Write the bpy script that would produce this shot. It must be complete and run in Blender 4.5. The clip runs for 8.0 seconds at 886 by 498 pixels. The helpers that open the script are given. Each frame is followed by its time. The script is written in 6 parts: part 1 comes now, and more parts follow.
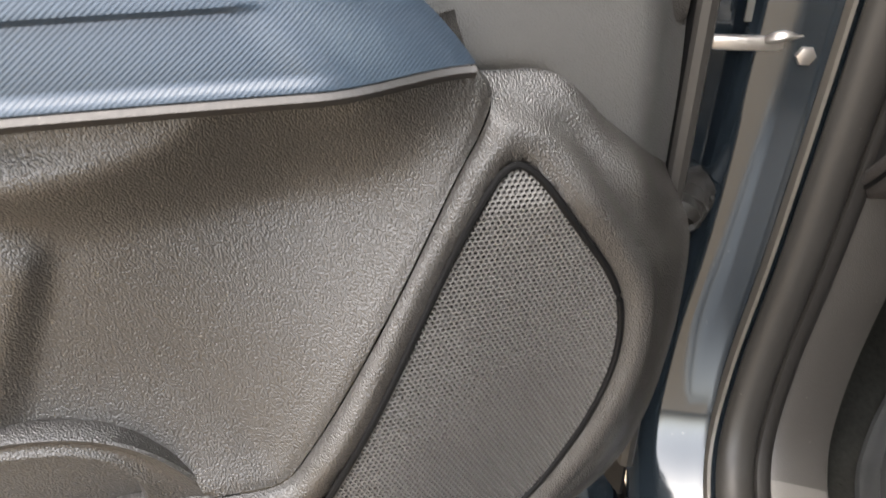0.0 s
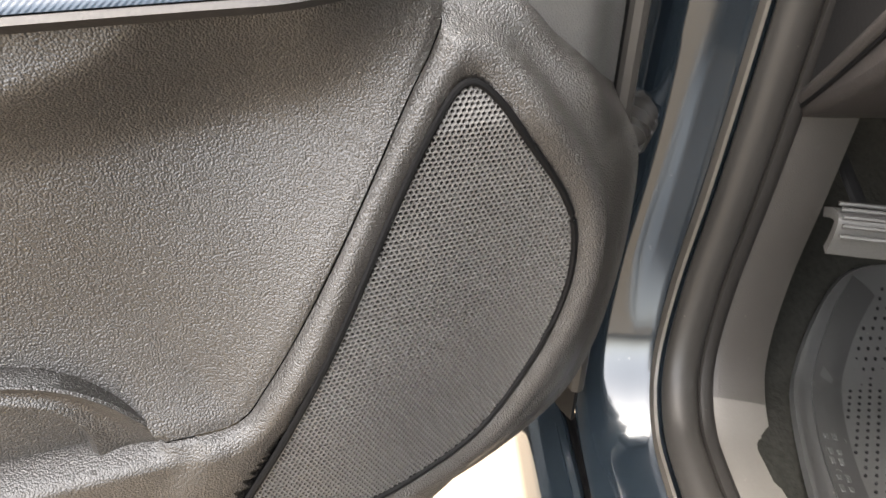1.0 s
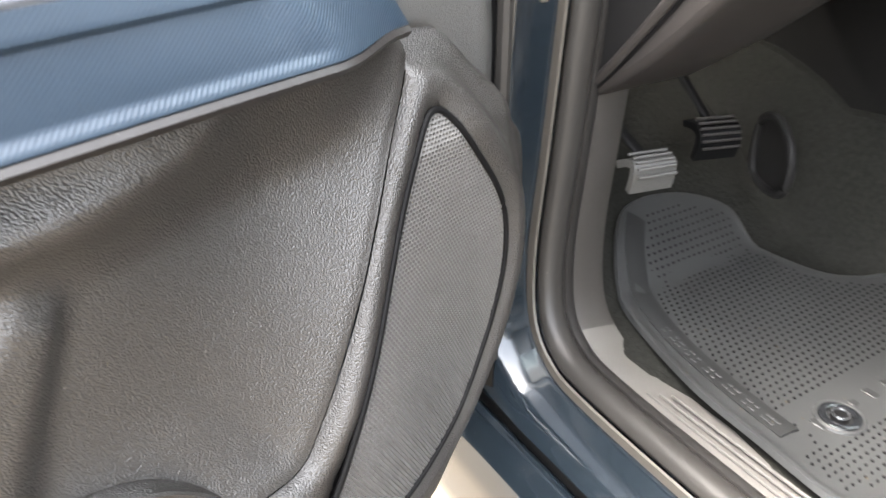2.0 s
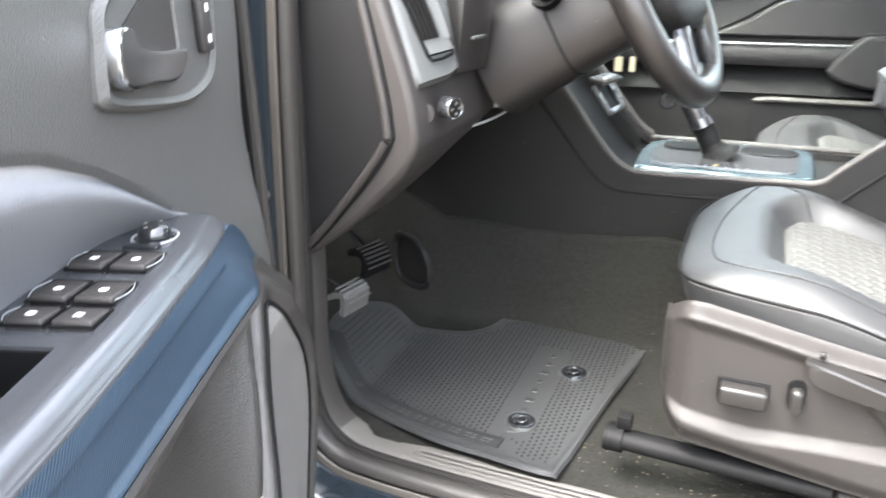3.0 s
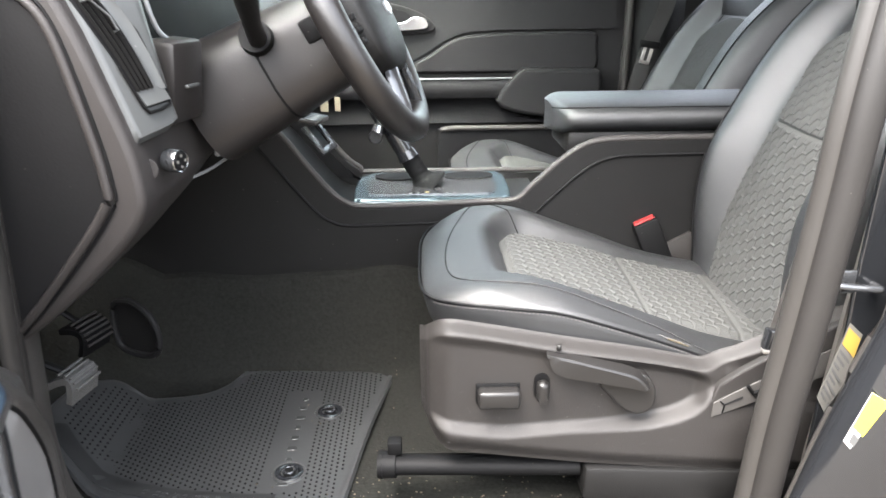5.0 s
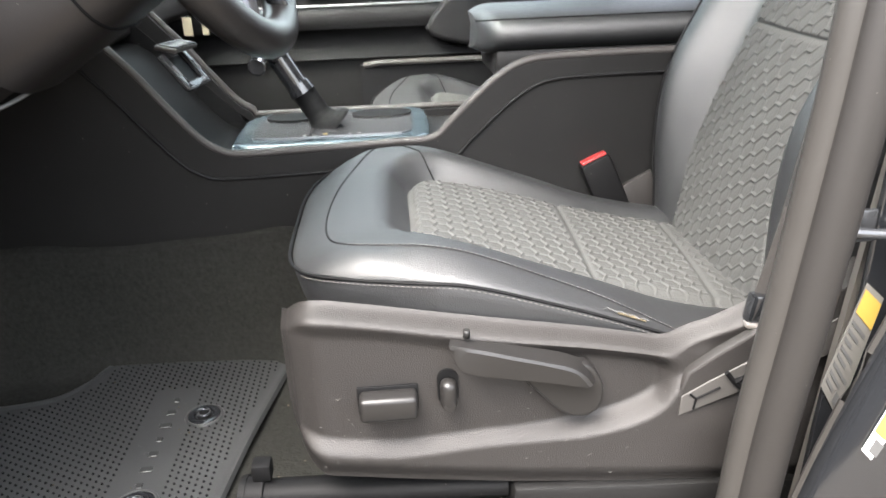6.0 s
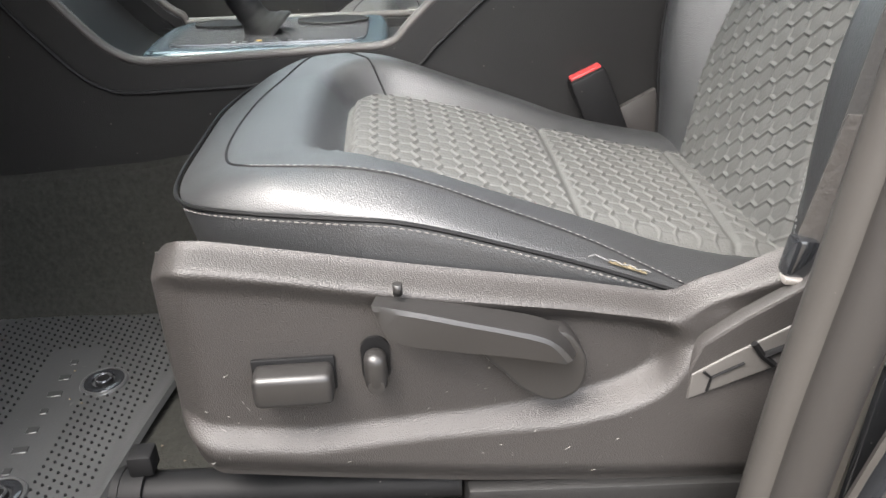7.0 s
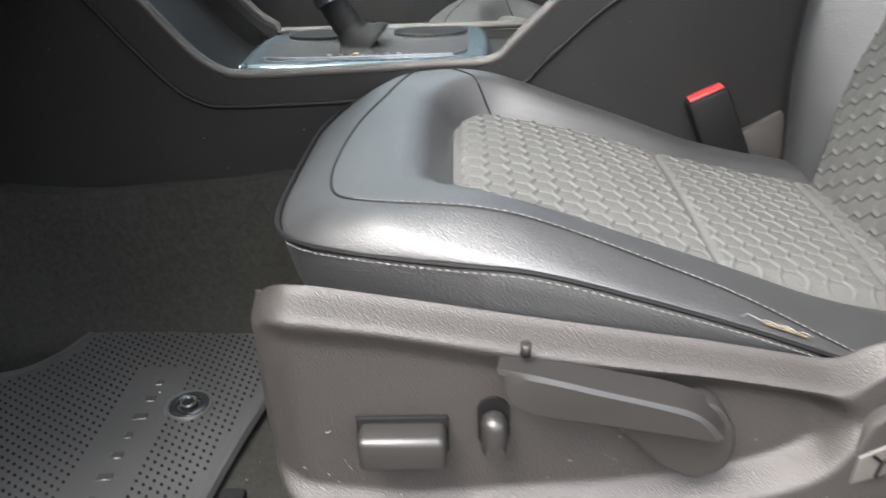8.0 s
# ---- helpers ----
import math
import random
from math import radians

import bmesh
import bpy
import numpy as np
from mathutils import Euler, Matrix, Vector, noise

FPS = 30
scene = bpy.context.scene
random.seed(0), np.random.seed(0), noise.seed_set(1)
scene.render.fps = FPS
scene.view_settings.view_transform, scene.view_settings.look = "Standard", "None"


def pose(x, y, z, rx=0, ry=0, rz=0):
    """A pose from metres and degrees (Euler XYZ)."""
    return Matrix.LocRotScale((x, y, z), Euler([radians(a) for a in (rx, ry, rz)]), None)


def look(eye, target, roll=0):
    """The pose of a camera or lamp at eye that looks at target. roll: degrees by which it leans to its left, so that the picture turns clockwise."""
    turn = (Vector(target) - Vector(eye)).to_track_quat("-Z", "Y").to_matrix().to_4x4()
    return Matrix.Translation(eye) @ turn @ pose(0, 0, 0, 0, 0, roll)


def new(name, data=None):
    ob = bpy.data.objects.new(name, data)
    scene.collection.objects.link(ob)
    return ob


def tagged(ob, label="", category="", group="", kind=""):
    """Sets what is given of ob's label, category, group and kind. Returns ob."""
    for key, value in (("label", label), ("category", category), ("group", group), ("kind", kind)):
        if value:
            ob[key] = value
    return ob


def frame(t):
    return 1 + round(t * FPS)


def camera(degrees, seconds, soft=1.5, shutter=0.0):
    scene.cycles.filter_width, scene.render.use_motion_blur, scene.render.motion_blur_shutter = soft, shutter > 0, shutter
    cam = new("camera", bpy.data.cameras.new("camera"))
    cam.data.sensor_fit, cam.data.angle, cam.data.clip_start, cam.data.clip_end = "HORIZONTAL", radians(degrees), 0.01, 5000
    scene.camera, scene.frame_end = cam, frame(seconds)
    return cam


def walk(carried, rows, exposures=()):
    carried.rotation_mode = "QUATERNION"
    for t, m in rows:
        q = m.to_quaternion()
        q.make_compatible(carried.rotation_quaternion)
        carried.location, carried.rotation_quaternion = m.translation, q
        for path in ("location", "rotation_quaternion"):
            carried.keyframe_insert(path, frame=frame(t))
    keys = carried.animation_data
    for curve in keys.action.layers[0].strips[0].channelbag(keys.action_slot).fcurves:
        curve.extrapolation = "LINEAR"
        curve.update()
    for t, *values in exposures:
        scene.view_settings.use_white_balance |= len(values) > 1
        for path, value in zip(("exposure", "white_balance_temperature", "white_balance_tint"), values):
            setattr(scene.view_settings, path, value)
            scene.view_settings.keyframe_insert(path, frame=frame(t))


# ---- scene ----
cam = camera(61.6, 8.0, shutter=0.3)
PATH = [
    (0, (0.044, 0.037, 1.252), (-1.689, -0.064, 0.259), 0.7),
    (0.5, (0.049, 0.025, 1.221), (-1.661, 0.053, 0.183), 1.9),
    (1, (0.046, 0.018, 1.224), (-1.633, 0.115, 0.141), 1.9),
    (1.2, (0.046, -0.002, 1.222), (-1.621, 0.2, 0.136), 1.7),
    (2.3, (0.07, -0.339, 1.286), (-1.246, 0.851, 0.362), -0.8),
    (2.5, (0.076, -0.414, 1.325), (-1.105, 0.948, 0.457), -1.1),
    (3, (0.056, -0.542, 1.415), (-0.678, 1.161, 0.667), -0.9),
    (3.5, (-0.004, -0.588, 1.447), (-0.361, 1.252, 0.75), -0.6),
    (4, (-0.043, -0.595, 1.451), (-0.152, 1.286, 0.782), -0.1),
    (4.5, (-0.049, -0.591, 1.446), (-0.036, 1.296, 0.782), -0.1),
    (4.7, (-0.046, -0.591, 1.445), (-0.004, 1.296, 0.784), -0.1),
    (5.8, (0.101, -0.331, 1.318), (0.163, 1.536, 0.603), -2.3),
    (6, (0.108, -0.282, 1.314), (0.221, 1.558, 0.54), -2.2),
    (6.5, (0.153, -0.165, 1.248), (0.269, 1.644, 0.403), -1.7),
    (7, (0.171, -0.097, 1.214), (0.288, 1.683, 0.308), -1.6),
    (7.5, (0.164, -0.08, 1.21), (0.248, 1.689, 0.28), -1.5),
    (8, (0.13, -0.027, 1.217), (0.075, 1.761, 0.323), -2.1),
]
EXPOSURE = [(0.0, 4.6, 7300, 11), (0.5, 4.72, 7300, 11), (1.0, 4.75, 7300, 11), (2.5, 5.06, 6500, 9), (3.2, 4.70, 6400, 9), (4.0, 4.28, 6400, 10), (4.6, 4.22, 6400, 10), (6.0, 4.05, 6500, 10), (7.0, 3.92, 6500, 10), (8.0, 3.88, 6400, 10)]
walk(cam, [(t, look(eye, target, roll)) for t, eye, target, roll in PATH], EXPOSURE)

# ---- light ----
world = bpy.data.worlds.new("overcast_sky")
scene.world = world
world.use_nodes = True
wn = world.node_tree.nodes
sky = wn.new("ShaderNodeTexSky")
sky.sky_type, sky.sun_disc = "NISHITA", False
sky.sun_elevation, sky.sun_rotation = radians(60), radians(216)
sky.air_density, sky.dust_density, sky.ozone_density = 1.0, 6.0, 0.0
pale = wn.new("ShaderNodeHueSaturation")
pale.inputs["Saturation"].default_value = 0.4
world.node_tree.links.new(sky.outputs[0], pale.inputs["Color"])
world.node_tree.links.new(pale.outputs[0], wn["Background"].inputs[0])
wn["Background"].inputs[1].default_value = 0.15
sun = new("sun", bpy.data.lights.new("sun", "SUN"))
sun.data.energy, sun.data.angle, sun.data.color = 0.25, radians(50), (1.0, 0.97, 0.93)
sun.matrix_world = look((-1.1, -1.5, 3.2), (0, 0, 0))


# ---- materials ----
def material(name, color, rough=0.5, metal=0.0, grain=0.0, grain_size=0.001, vary=0.15, vary_size=0.08,
             dust=0.0, dust_color=(0.30, 0.28, 0.25), coat=0.0, cells=False, spec=0.5, sheen=0.0, stretch=(1, 1, 1)):
    """Colour with two scales of variation, fine relief of the given size in metres, and dust specks."""
    m = bpy.data.materials.new(name)
    m.use_nodes = True
    n, l = m.node_tree.nodes, m.node_tree.links
    b = n["Principled BSDF"]
    co = n.new("ShaderNodeTexCoord")
    big = n.new("ShaderNodeTexNoise")
    big.inputs["Scale"].default_value, big.inputs["Detail"].default_value = 1 / vary_size, 4
    l.new(co.outputs["Object"], big.inputs["Vector"])
    fine = n.new("ShaderNodeTexNoise")
    fine.inputs["Scale"].default_value, fine.inputs["Detail"].default_value = 0.35 / max(grain_size, 0.0004), 2
    l.new(co.outputs["Object"], fine.inputs["Vector"])
    ramp = n.new("ShaderNodeMix")
    ramp.data_type = "RGBA"
    ramp.inputs[6].default_value = (*[c * (1 - vary) for c in color], 1)
    ramp.inputs[7].default_value = (*[min(1, c * (1 + vary)) for c in color], 1)
    add = n.new("ShaderNodeMath")
    add.operation = "MULTIPLY_ADD"
    l.new(big.outputs["Fac"], add.inputs[0])
    add.inputs[1].default_value = 0.7
    half = n.new("ShaderNodeMath")
    half.operation = "MULTIPLY"
    half.inputs[1].default_value = 0.3
    l.new(fine.outputs["Fac"], half.inputs[0])
    l.new(half.outputs[0], add.inputs[2])
    l.new(add.outputs[0], ramp.inputs[0])
    out = ramp.outputs[2]
    if dust > 0:
        spots = n.new("ShaderNodeTexNoise")
        spots.inputs["Scale"].default_value, spots.inputs["Detail"].default_value = 90, 6
        spots.inputs["Roughness"].default_value = 0.75
        l.new(co.outputs["Object"], spots.inputs["Vector"])
        cut = n.new("ShaderNodeMapRange")
        cut.inputs[1].default_value, cut.inputs[2].default_value = 0.71 - 0.10 * dust, 0.84
        cut.inputs[4].default_value = min(1.0, 0.5 * dust + 0.2)
        l.new(spots.outputs["Fac"], cut.inputs[0])
        mix = n.new("ShaderNodeMix")
        mix.data_type = "RGBA"
        l.new(cut.outputs[0], mix.inputs[0])
        l.new(out, mix.inputs[6])
        mix.inputs[7].default_value = (*dust_color, 1)
        out = mix.outputs[2]
        lint = n.new("ShaderNodeTexVoronoi")
        lint.inputs["Scale"].default_value = 75
        l.new(co.outputs["Object"], lint.inputs["Vector"])
        size = n.new("ShaderNodeSeparateColor")
        l.new(lint.outputs["Color"], size.inputs[0])
        grow = n.new("ShaderNodeMath")
        grow.operation = "POWER"
        l.new(size.outputs[0], grow.inputs[0])
        grow.inputs[1].default_value = 5.0
        reach = n.new("ShaderNodeMath")
        reach.operation = "MULTIPLY"
        l.new(grow.outputs[0], reach.inputs[0])
        reach.inputs[1].default_value = 0.075
        speck = n.new("ShaderNodeMath")
        speck.operation = "LESS_THAN"
        l.new(lint.outputs["Distance"], speck.inputs[0])
        l.new(reach.outputs[0], speck.inputs[1])
        thin = n.new("ShaderNodeMath")
        thin.operation = "MULTIPLY"
        thin.inputs[1].default_value = 0.28
        l.new(speck.outputs[0], thin.inputs[0])
        mix2 = n.new("ShaderNodeMix")
        mix2.data_type = "RGBA"
        l.new(thin.outputs[0], mix2.inputs[0])
        l.new(out, mix2.inputs[6])
        mix2.inputs[7].default_value = (*dust_color, 1)
        out = mix2.outputs[2]
    l.new(out, b.inputs["Base Color"])
    rr = n.new("ShaderNodeMapRange")
    rr.inputs[3].default_value, rr.inputs[4].default_value = max(0.02, rough - 0.03), min(1, rough + 0.03)
    l.new(big.outputs["Fac"], rr.inputs[0])
    l.new(rr.outputs[0], b.inputs["Roughness"])
    b.inputs["Metallic"].default_value = metal
    b.inputs["Specular IOR Level"].default_value = spec
    b.inputs["Coat Weight"].default_value, b.inputs["Coat Roughness"].default_value = coat, 0.08
    b.inputs["Sheen Weight"].default_value = sheen
    if grain > 0:
        if cells:
            tex = n.new("ShaderNodeTexVoronoi")
            tex.inputs["Scale"].default_value = 1 / grain_size
            wob = n.new("ShaderNodeMix")
            wob.data_type = "VECTOR"
            wob.inputs[0].default_value = 0.0002
            l.new(co.outputs["Object"], wob.inputs[4])
            l.new(fine.outputs["Color"], wob.inputs[5])
            lay = n.new("ShaderNodeMapping")
            lay.inputs["Rotation"].default_value = (radians(14) if stretch != (1, 1, 1) else 0, 0, 0)
            lay.inputs["Scale"].default_value = stretch
            l.new(wob.outputs[1], lay.inputs["Vector"])
            l.new(lay.outputs[0], tex.inputs["Vector"])
            src = tex.outputs["Distance"]
        else:
            src = fine.outputs["Fac"]
        bump = n.new("ShaderNodeBump")
        bump.invert = cells
        bump.inputs["Strength"].default_value, bump.inputs["Distance"].default_value = grain, grain_size * 0.6
        l.new(src, bump.inputs["Height"])
        l.new(bump.outputs[0], b.inputs["Normal"])
    return m


def glass(name, tint=(0.66, 0.74, 0.70)):
    m = bpy.data.materials.new(name)
    m.use_nodes = True
    b = m.node_tree.nodes["Principled BSDF"]
    b.inputs["Base Color"].default_value = (*tint, 1)
    b.inputs["Roughness"].default_value, b.inputs["Transmission Weight"].default_value = 0.02, 1.0
    b.inputs["IOR"].default_value = 1.1
    return m


PANEL = material("door_panel_grain", (0.0215, 0.0195, 0.0178), 0.34, grain=0.78, grain_size=0.00145, cells=True, dust=0.3, spec=0.75)
GRILLE_PAINT = material("grille_plastic", (0.085, 0.081, 0.077), 0.42, dust=0.2, spec=0.4)
PANEL_UP = material("upper_panel_plastic", (0.052, 0.051, 0.049), 0.4, grain=0.4, grain_size=0.0015, cells=True, dust=0.25, spec=0.5)
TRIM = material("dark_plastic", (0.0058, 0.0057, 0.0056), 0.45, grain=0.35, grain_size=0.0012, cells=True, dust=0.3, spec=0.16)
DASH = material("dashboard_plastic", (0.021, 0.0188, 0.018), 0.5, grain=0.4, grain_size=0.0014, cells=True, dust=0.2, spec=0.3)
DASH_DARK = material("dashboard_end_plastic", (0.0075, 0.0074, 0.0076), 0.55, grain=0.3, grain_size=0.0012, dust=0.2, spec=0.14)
SHROUD = material("column_plastic", (0.0105, 0.0092, 0.0088), 0.42, grain=0.3, grain_size=0.0010, dust=0.15, spec=0.4)
SHIELD = material("seat_shield_plastic", (0.0145, 0.0132, 0.0125), 0.48, grain=0.6, grain_size=0.0011, cells=True, dust=0.35, spec=0.27)
LEVER = material("lever_plastic", (0.0095, 0.009, 0.0087), 0.38, grain=0.15, grain_size=0.0008, spec=0.3)
LEATHER = material("black_leather", (0.0082, 0.0086, 0.0091), 0.45, grain=0.5, grain_size=0.0011, cells=True, dust=0.0, vary=0.08, spec=0.72)
PAD = material("grey_vinyl", (0.110, 0.113, 0.121), 0.5, grain=0.35, grain_size=0.0014, cells=True, dust=0.15, spec=0.3)
FABRIC = material("grey_woven_fabric", (0.032, 0.0325, 0.0312), 0.85, grain=1.0, grain_size=0.0009, dust=0.2, vary=0.22, sheen=0.0, spec=0.25)
GRAPHITE = material("satin_graphite", (0.07, 0.072, 0.076), 0.19, 0.7, dust=0.2)
ARM_TOP = material("satin_dark_graphite", (0.058, 0.061, 0.067), 0.24, 0.5, dust=0.3)
SILVER = material("satin_silver_trim", (0.22, 0.225, 0.23), 0.42, 0.3, dust=0.1)
CHROME = material("chrome", (0.5, 0.51, 0.53), 0.16, 1.0, vary=0.05)
PLATE = material("blue_grey_gloss_plate", (0.035, 0.052, 0.062), 0.16, 0.4, coat=0.5, dust=0.2)
CARPET = material("dark_carpet", (0.0115, 0.0115, 0.0103), 1.0, grain=1.0, grain_size=0.003, dust=0.45, dust_color=(0.10, 0.088, 0.065), spec=0.04, vary=0.85, vary_size=0.006)
MAT = material("black_rubber_mat", (0.0200, 0.0205, 0.0208), 0.42, grain=0.2, grain_size=0.001, dust=0.55, dust_color=(0.20, 0.19, 0.165), spec=0.5, vary=0.4, vary_size=0.12)
MAT_DARK = material("smooth_mat_rubber", (0.0105, 0.0108, 0.011), 0.45, dust=0.5, dust_color=(0.16, 0.15, 0.13), spec=0.4)
RUBBER = material("seal_rubber", (0.021, 0.0195, 0.018), 0.42, grain=0.15, grain_size=0.001, dust=0.4, dust_color=(0.22, 0.2, 0.18), spec=0.28)
SEAL_TRIM = material("pillar_seal_vinyl", (0.0115, 0.0105, 0.0098), 0.5, grain=0.2, grain_size=0.0012, dust=0.3, spec=0.28)
# one plastic, two tones: sky light in the plate's, shade in the upright's
SILL_LIT = material("sill_plastic_lit", (0.070, 0.066, 0.061), 0.44, grain=0.3, grain_size=0.0012, dust=0.6, dust_color=(0.38, 0.35, 0.31), spec=0.45)
SILL_SHADED = material("sill_plastic_shaded", (0.030, 0.0275, 0.025), 0.42, grain=0.3, grain_size=0.0012, cells=True, dust=0.5, spec=0.45)
PAINT = material("dark_blue_paint", (0.014, 0.020, 0.026), 0.13, 0.4, coat=0.7, dust=0.5, vary=0.1)
# taupe stands in for tan ground reflected in the blue pillar paint
TAUPE = material("pillar_reflection_taupe", (0.085, 0.078, 0.07), 0.3, coat=0.3, dust=0.3, vary=0.08)
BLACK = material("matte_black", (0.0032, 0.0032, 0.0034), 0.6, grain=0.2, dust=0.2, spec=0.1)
GLOSS_BLACK = material("gloss_black", (0.008, 0.0085, 0.0095), 0.14, coat=0.4, dust=0.15)
STEEL = material("bare_steel", (0.48, 0.45, 0.42), 0.35, 0.9, grain=0.3, grain_size=0.002, vary=0.3)
PEDAL = material("worn_pedal_pad", (0.14, 0.14, 0.137), 0.45, 0.2, dust=0.5)
THREAD = material("pale_thread", (0.075, 0.075, 0.075), 0.8)
THREAD_DARK = material("grey_thread", (0.075, 0.072, 0.068), 0.8)
BRACKET = material("pale_bracket", (0.034, 0.032, 0.030), 0.5, grain=0.3, grain_size=0.0015, dust=0.4)
LIP = material("tan_seal_edge", (0.052, 0.046, 0.039), 0.5, dust=0.3)
RIM = material("worn_rim_leather", (0.0085, 0.0076, 0.0072), 0.31, grain=0.3, grain_size=0.0011, cells=True, dust=0.2, spec=0.5)
RED = material("red_button", (0.17, 0.014, 0.014), 0.35)
WHITE = material("white_print", (0.75, 0.75, 0.73), 0.5, vary=0.05)
YELLOW = material("yellow_print", (0.80, 0.66, 0.03), 0.5, vary=0.05)
AMBER = material("amber_print", (0.24, 0.155, 0.03), 0.5, vary=0.1)
LABEL_GREY = material("grey_label", (0.08, 0.077, 0.071), 0.45, vary=0.1)
PRINT = material("dark_print", (0.05, 0.05, 0.05), 0.5)
CREAM = material("cream_card", (0.2, 0.18, 0.13), 0.6)
FOAM = material("yellow_foam", (0.055, 0.043, 0.022), 0.9, grain=0.5, grain_size=0.002)
WEBBING = material("seat_belt_webbing", (0.0085, 0.008, 0.0072), 0.75, grain=0.8, grain_size=0.0016)
WEB_BROWN = material("worn_belt_sleeve", (0.012, 0.0102, 0.0085), 0.8, grain=1.0, grain_size=0.003, dust=0.3)
CONCRETE = material("tan_concrete", (0.062, 0.049, 0.033), 0.85, grain=0.5, grain_size=0.004, vary=0.2, vary_size=0.4, dust=0.3)
HEADLINER = material("headliner_fabric", (0.40, 0.39, 0.37), 0.95, grain=0.4, grain_size=0.002)
LINT = material("pale_lint", (0.1, 0.097, 0.09), 0.9)
CRUMB = material("tan_crumbs", (0.06, 0.047, 0.03), 0.9)
GLASS = glass("window_glass")
SURROUND = material("satin_grey_trim", (0.052, 0.054, 0.0535), 0.42, 0.25, dust=0.1)
CLEAR = material("pale_reflector", (0.5, 0.5, 0.5), 0.2, 0.8)


def striped(name):
    """Blue satin trim with a fine moulded weave of slanting ribs."""
    m = material(name, (0.0195, 0.0315, 0.047), 0.33, 0.1, dust=0.75, dust_color=(0.14, 0.15, 0.16), vary=0.2)
    n, l = m.node_tree.nodes, m.node_tree.links
    co = n.new("ShaderNodeTexCoord")
    dot = n.new("ShaderNodeVectorMath")
    dot.operation = "DOT_PRODUCT"
    dot.inputs[1].default_value = Vector((0.302 * 0.64, -0.953 * 0.64, 0.77)) * (math.tau / 0.0022)
    l.new(co.outputs["Object"], dot.inputs[0])
    w = n.new("ShaderNodeMath")
    w.operation = "SINE"
    l.new(dot.outputs["Value"], w.inputs[0])
    bump = n.new("ShaderNodeBump")
    bump.inputs["Strength"].default_value, bump.inputs["Distance"].default_value = 0.24, 0.0003
    l.new(w.outputs[0], bump.inputs["Height"])
    l.new(bump.outputs[0], n["Principled BSDF"].inputs["Normal"])
    return m


BLUE = striped("blue_ribbed_trim")

# ---- mesh tools ----
BASE = {}


def thing(name, place, label, category, group="", kind=""):
    ob = new(name)
    ob.location = place
    ob.empty_display_size = 0.05
    BASE[ob] = Vector(place)
    return tagged(ob, label, category, group, kind)


def finish(bm, mesh, sharp=38.0):
    limit = radians(sharp)
    for e in bm.edges:
        e.smooth = len(e.link_faces) == 2 and e.calc_face_angle(0.0) < limit
    for f in bm.faces:
        f.smooth = True
        if len(f.verts) > 6:
            f.smooth = False
            for e in f.edges:
                e.smooth = False
    bm.to_mesh(mesh)
    bm.free()
    return mesh


def part(name, bm, mat, parent=None, label="", sharp=38.0, kind=""):
    """One mesh under a thing or a part; the bmesh is in world places."""
    base = BASE.get(parent, Vector())
    bmesh.ops.translate(bm, verts=bm.verts, vec=-base)
    ob = new(name, finish(bm, bpy.data.meshes.new(name), sharp))
    ob.data.materials.append(mat)
    ob.parent = parent
    BASE[ob] = base
    return tagged(ob, label=label, kind=kind)


def solid(name, bm, mat, label, category, kind="", group="", sharp=38.0):
    """A top-level thing or piece of the setting that is a single mesh."""
    ob = new(name, finish(bm, bpy.data.meshes.new(name), sharp))
    ob.data.materials.append(mat)
    BASE[ob] = Vector()
    return tagged(ob, label, category, group, kind)


def grid_into(bm, rows, close_u=False, close_v=False):
    """Faces between rows of points."""
    vs = [[bm.verts.new(p) for p in row] for row in rows]
    nr, nc = len(vs), len(vs[0])
    for i in range(nr if close_u else nr - 1):
        for j in range(nc if close_v else nc - 1):
            a, b, c, d = vs[i][j], vs[i][(j + 1) % nc], vs[(i + 1) % nr][(j + 1) % nc], vs[(i + 1) % nr][j]
            try:
                bm.faces.new((a, b, c, d))
            except ValueError:
                pass
    return vs


def sheet(f, nu, nv, thick=0.0, us=None, vs=None):
    """Surface f(u, v) for u, v in 0..1, facing along u x v, with a back at the given thickness."""
    us = us or [i / nu for i in range(nu + 1)]
    vs = vs or [j / nv for j in range(nv + 1)]
    bm = bmesh.new()
    rows = [[Vector(f(u, v)) for v in vs] for u in us]
    front = grid_into(bm, rows)
    if thick:
        bm.normal_update()
        back = [[bm.verts.new(v.co + v.normal * thick) for v in row] for row in front]
        nr, nc = len(front), len(front[0])
        for i in range(nr - 1):
            for j in range(nc - 1):
                bm.faces.new((back[i][j], back[i + 1][j], back[i + 1][j + 1], back[i][j + 1]))
        ring = [(i, 0) for i in range(nr)] + [(nr - 1, j) for j in range(1, nc)] + [(i, nc - 1) for i in range(nr - 2, -1, -1)] + [(0, j) for j in range(nc - 2, 0, -1)]
        for (a, b), (c, d) in zip(ring, ring[1:] + ring[:1]):
            bm.faces.new((front[a][b], front[c][d], back[c][d], back[a][b]))
    bmesh.ops.recalc_face_normals(bm, faces=bm.faces)
    return bm


def curve(points, steps=8, closed=False):
    """A smooth line through points of any dimension."""
    p = [np.array(q, float) for q in points]
    n, out = len(p), []
    for i in range(n if closed else n - 1):
        a, b, c, d = (p[(i + k) % n] if closed else p[min(max(i + k, 0), n - 1)] for k in (-1, 0, 1, 2))
        for s in range(steps):
            t = s / steps
            out.append(0.5 * (2 * b + (c - a) * t + (2 * a - 5 * b + 4 * c - d) * t * t + (3 * b - a - 3 * c + d) * t**3))
    return out if closed else out + [p[-1]]


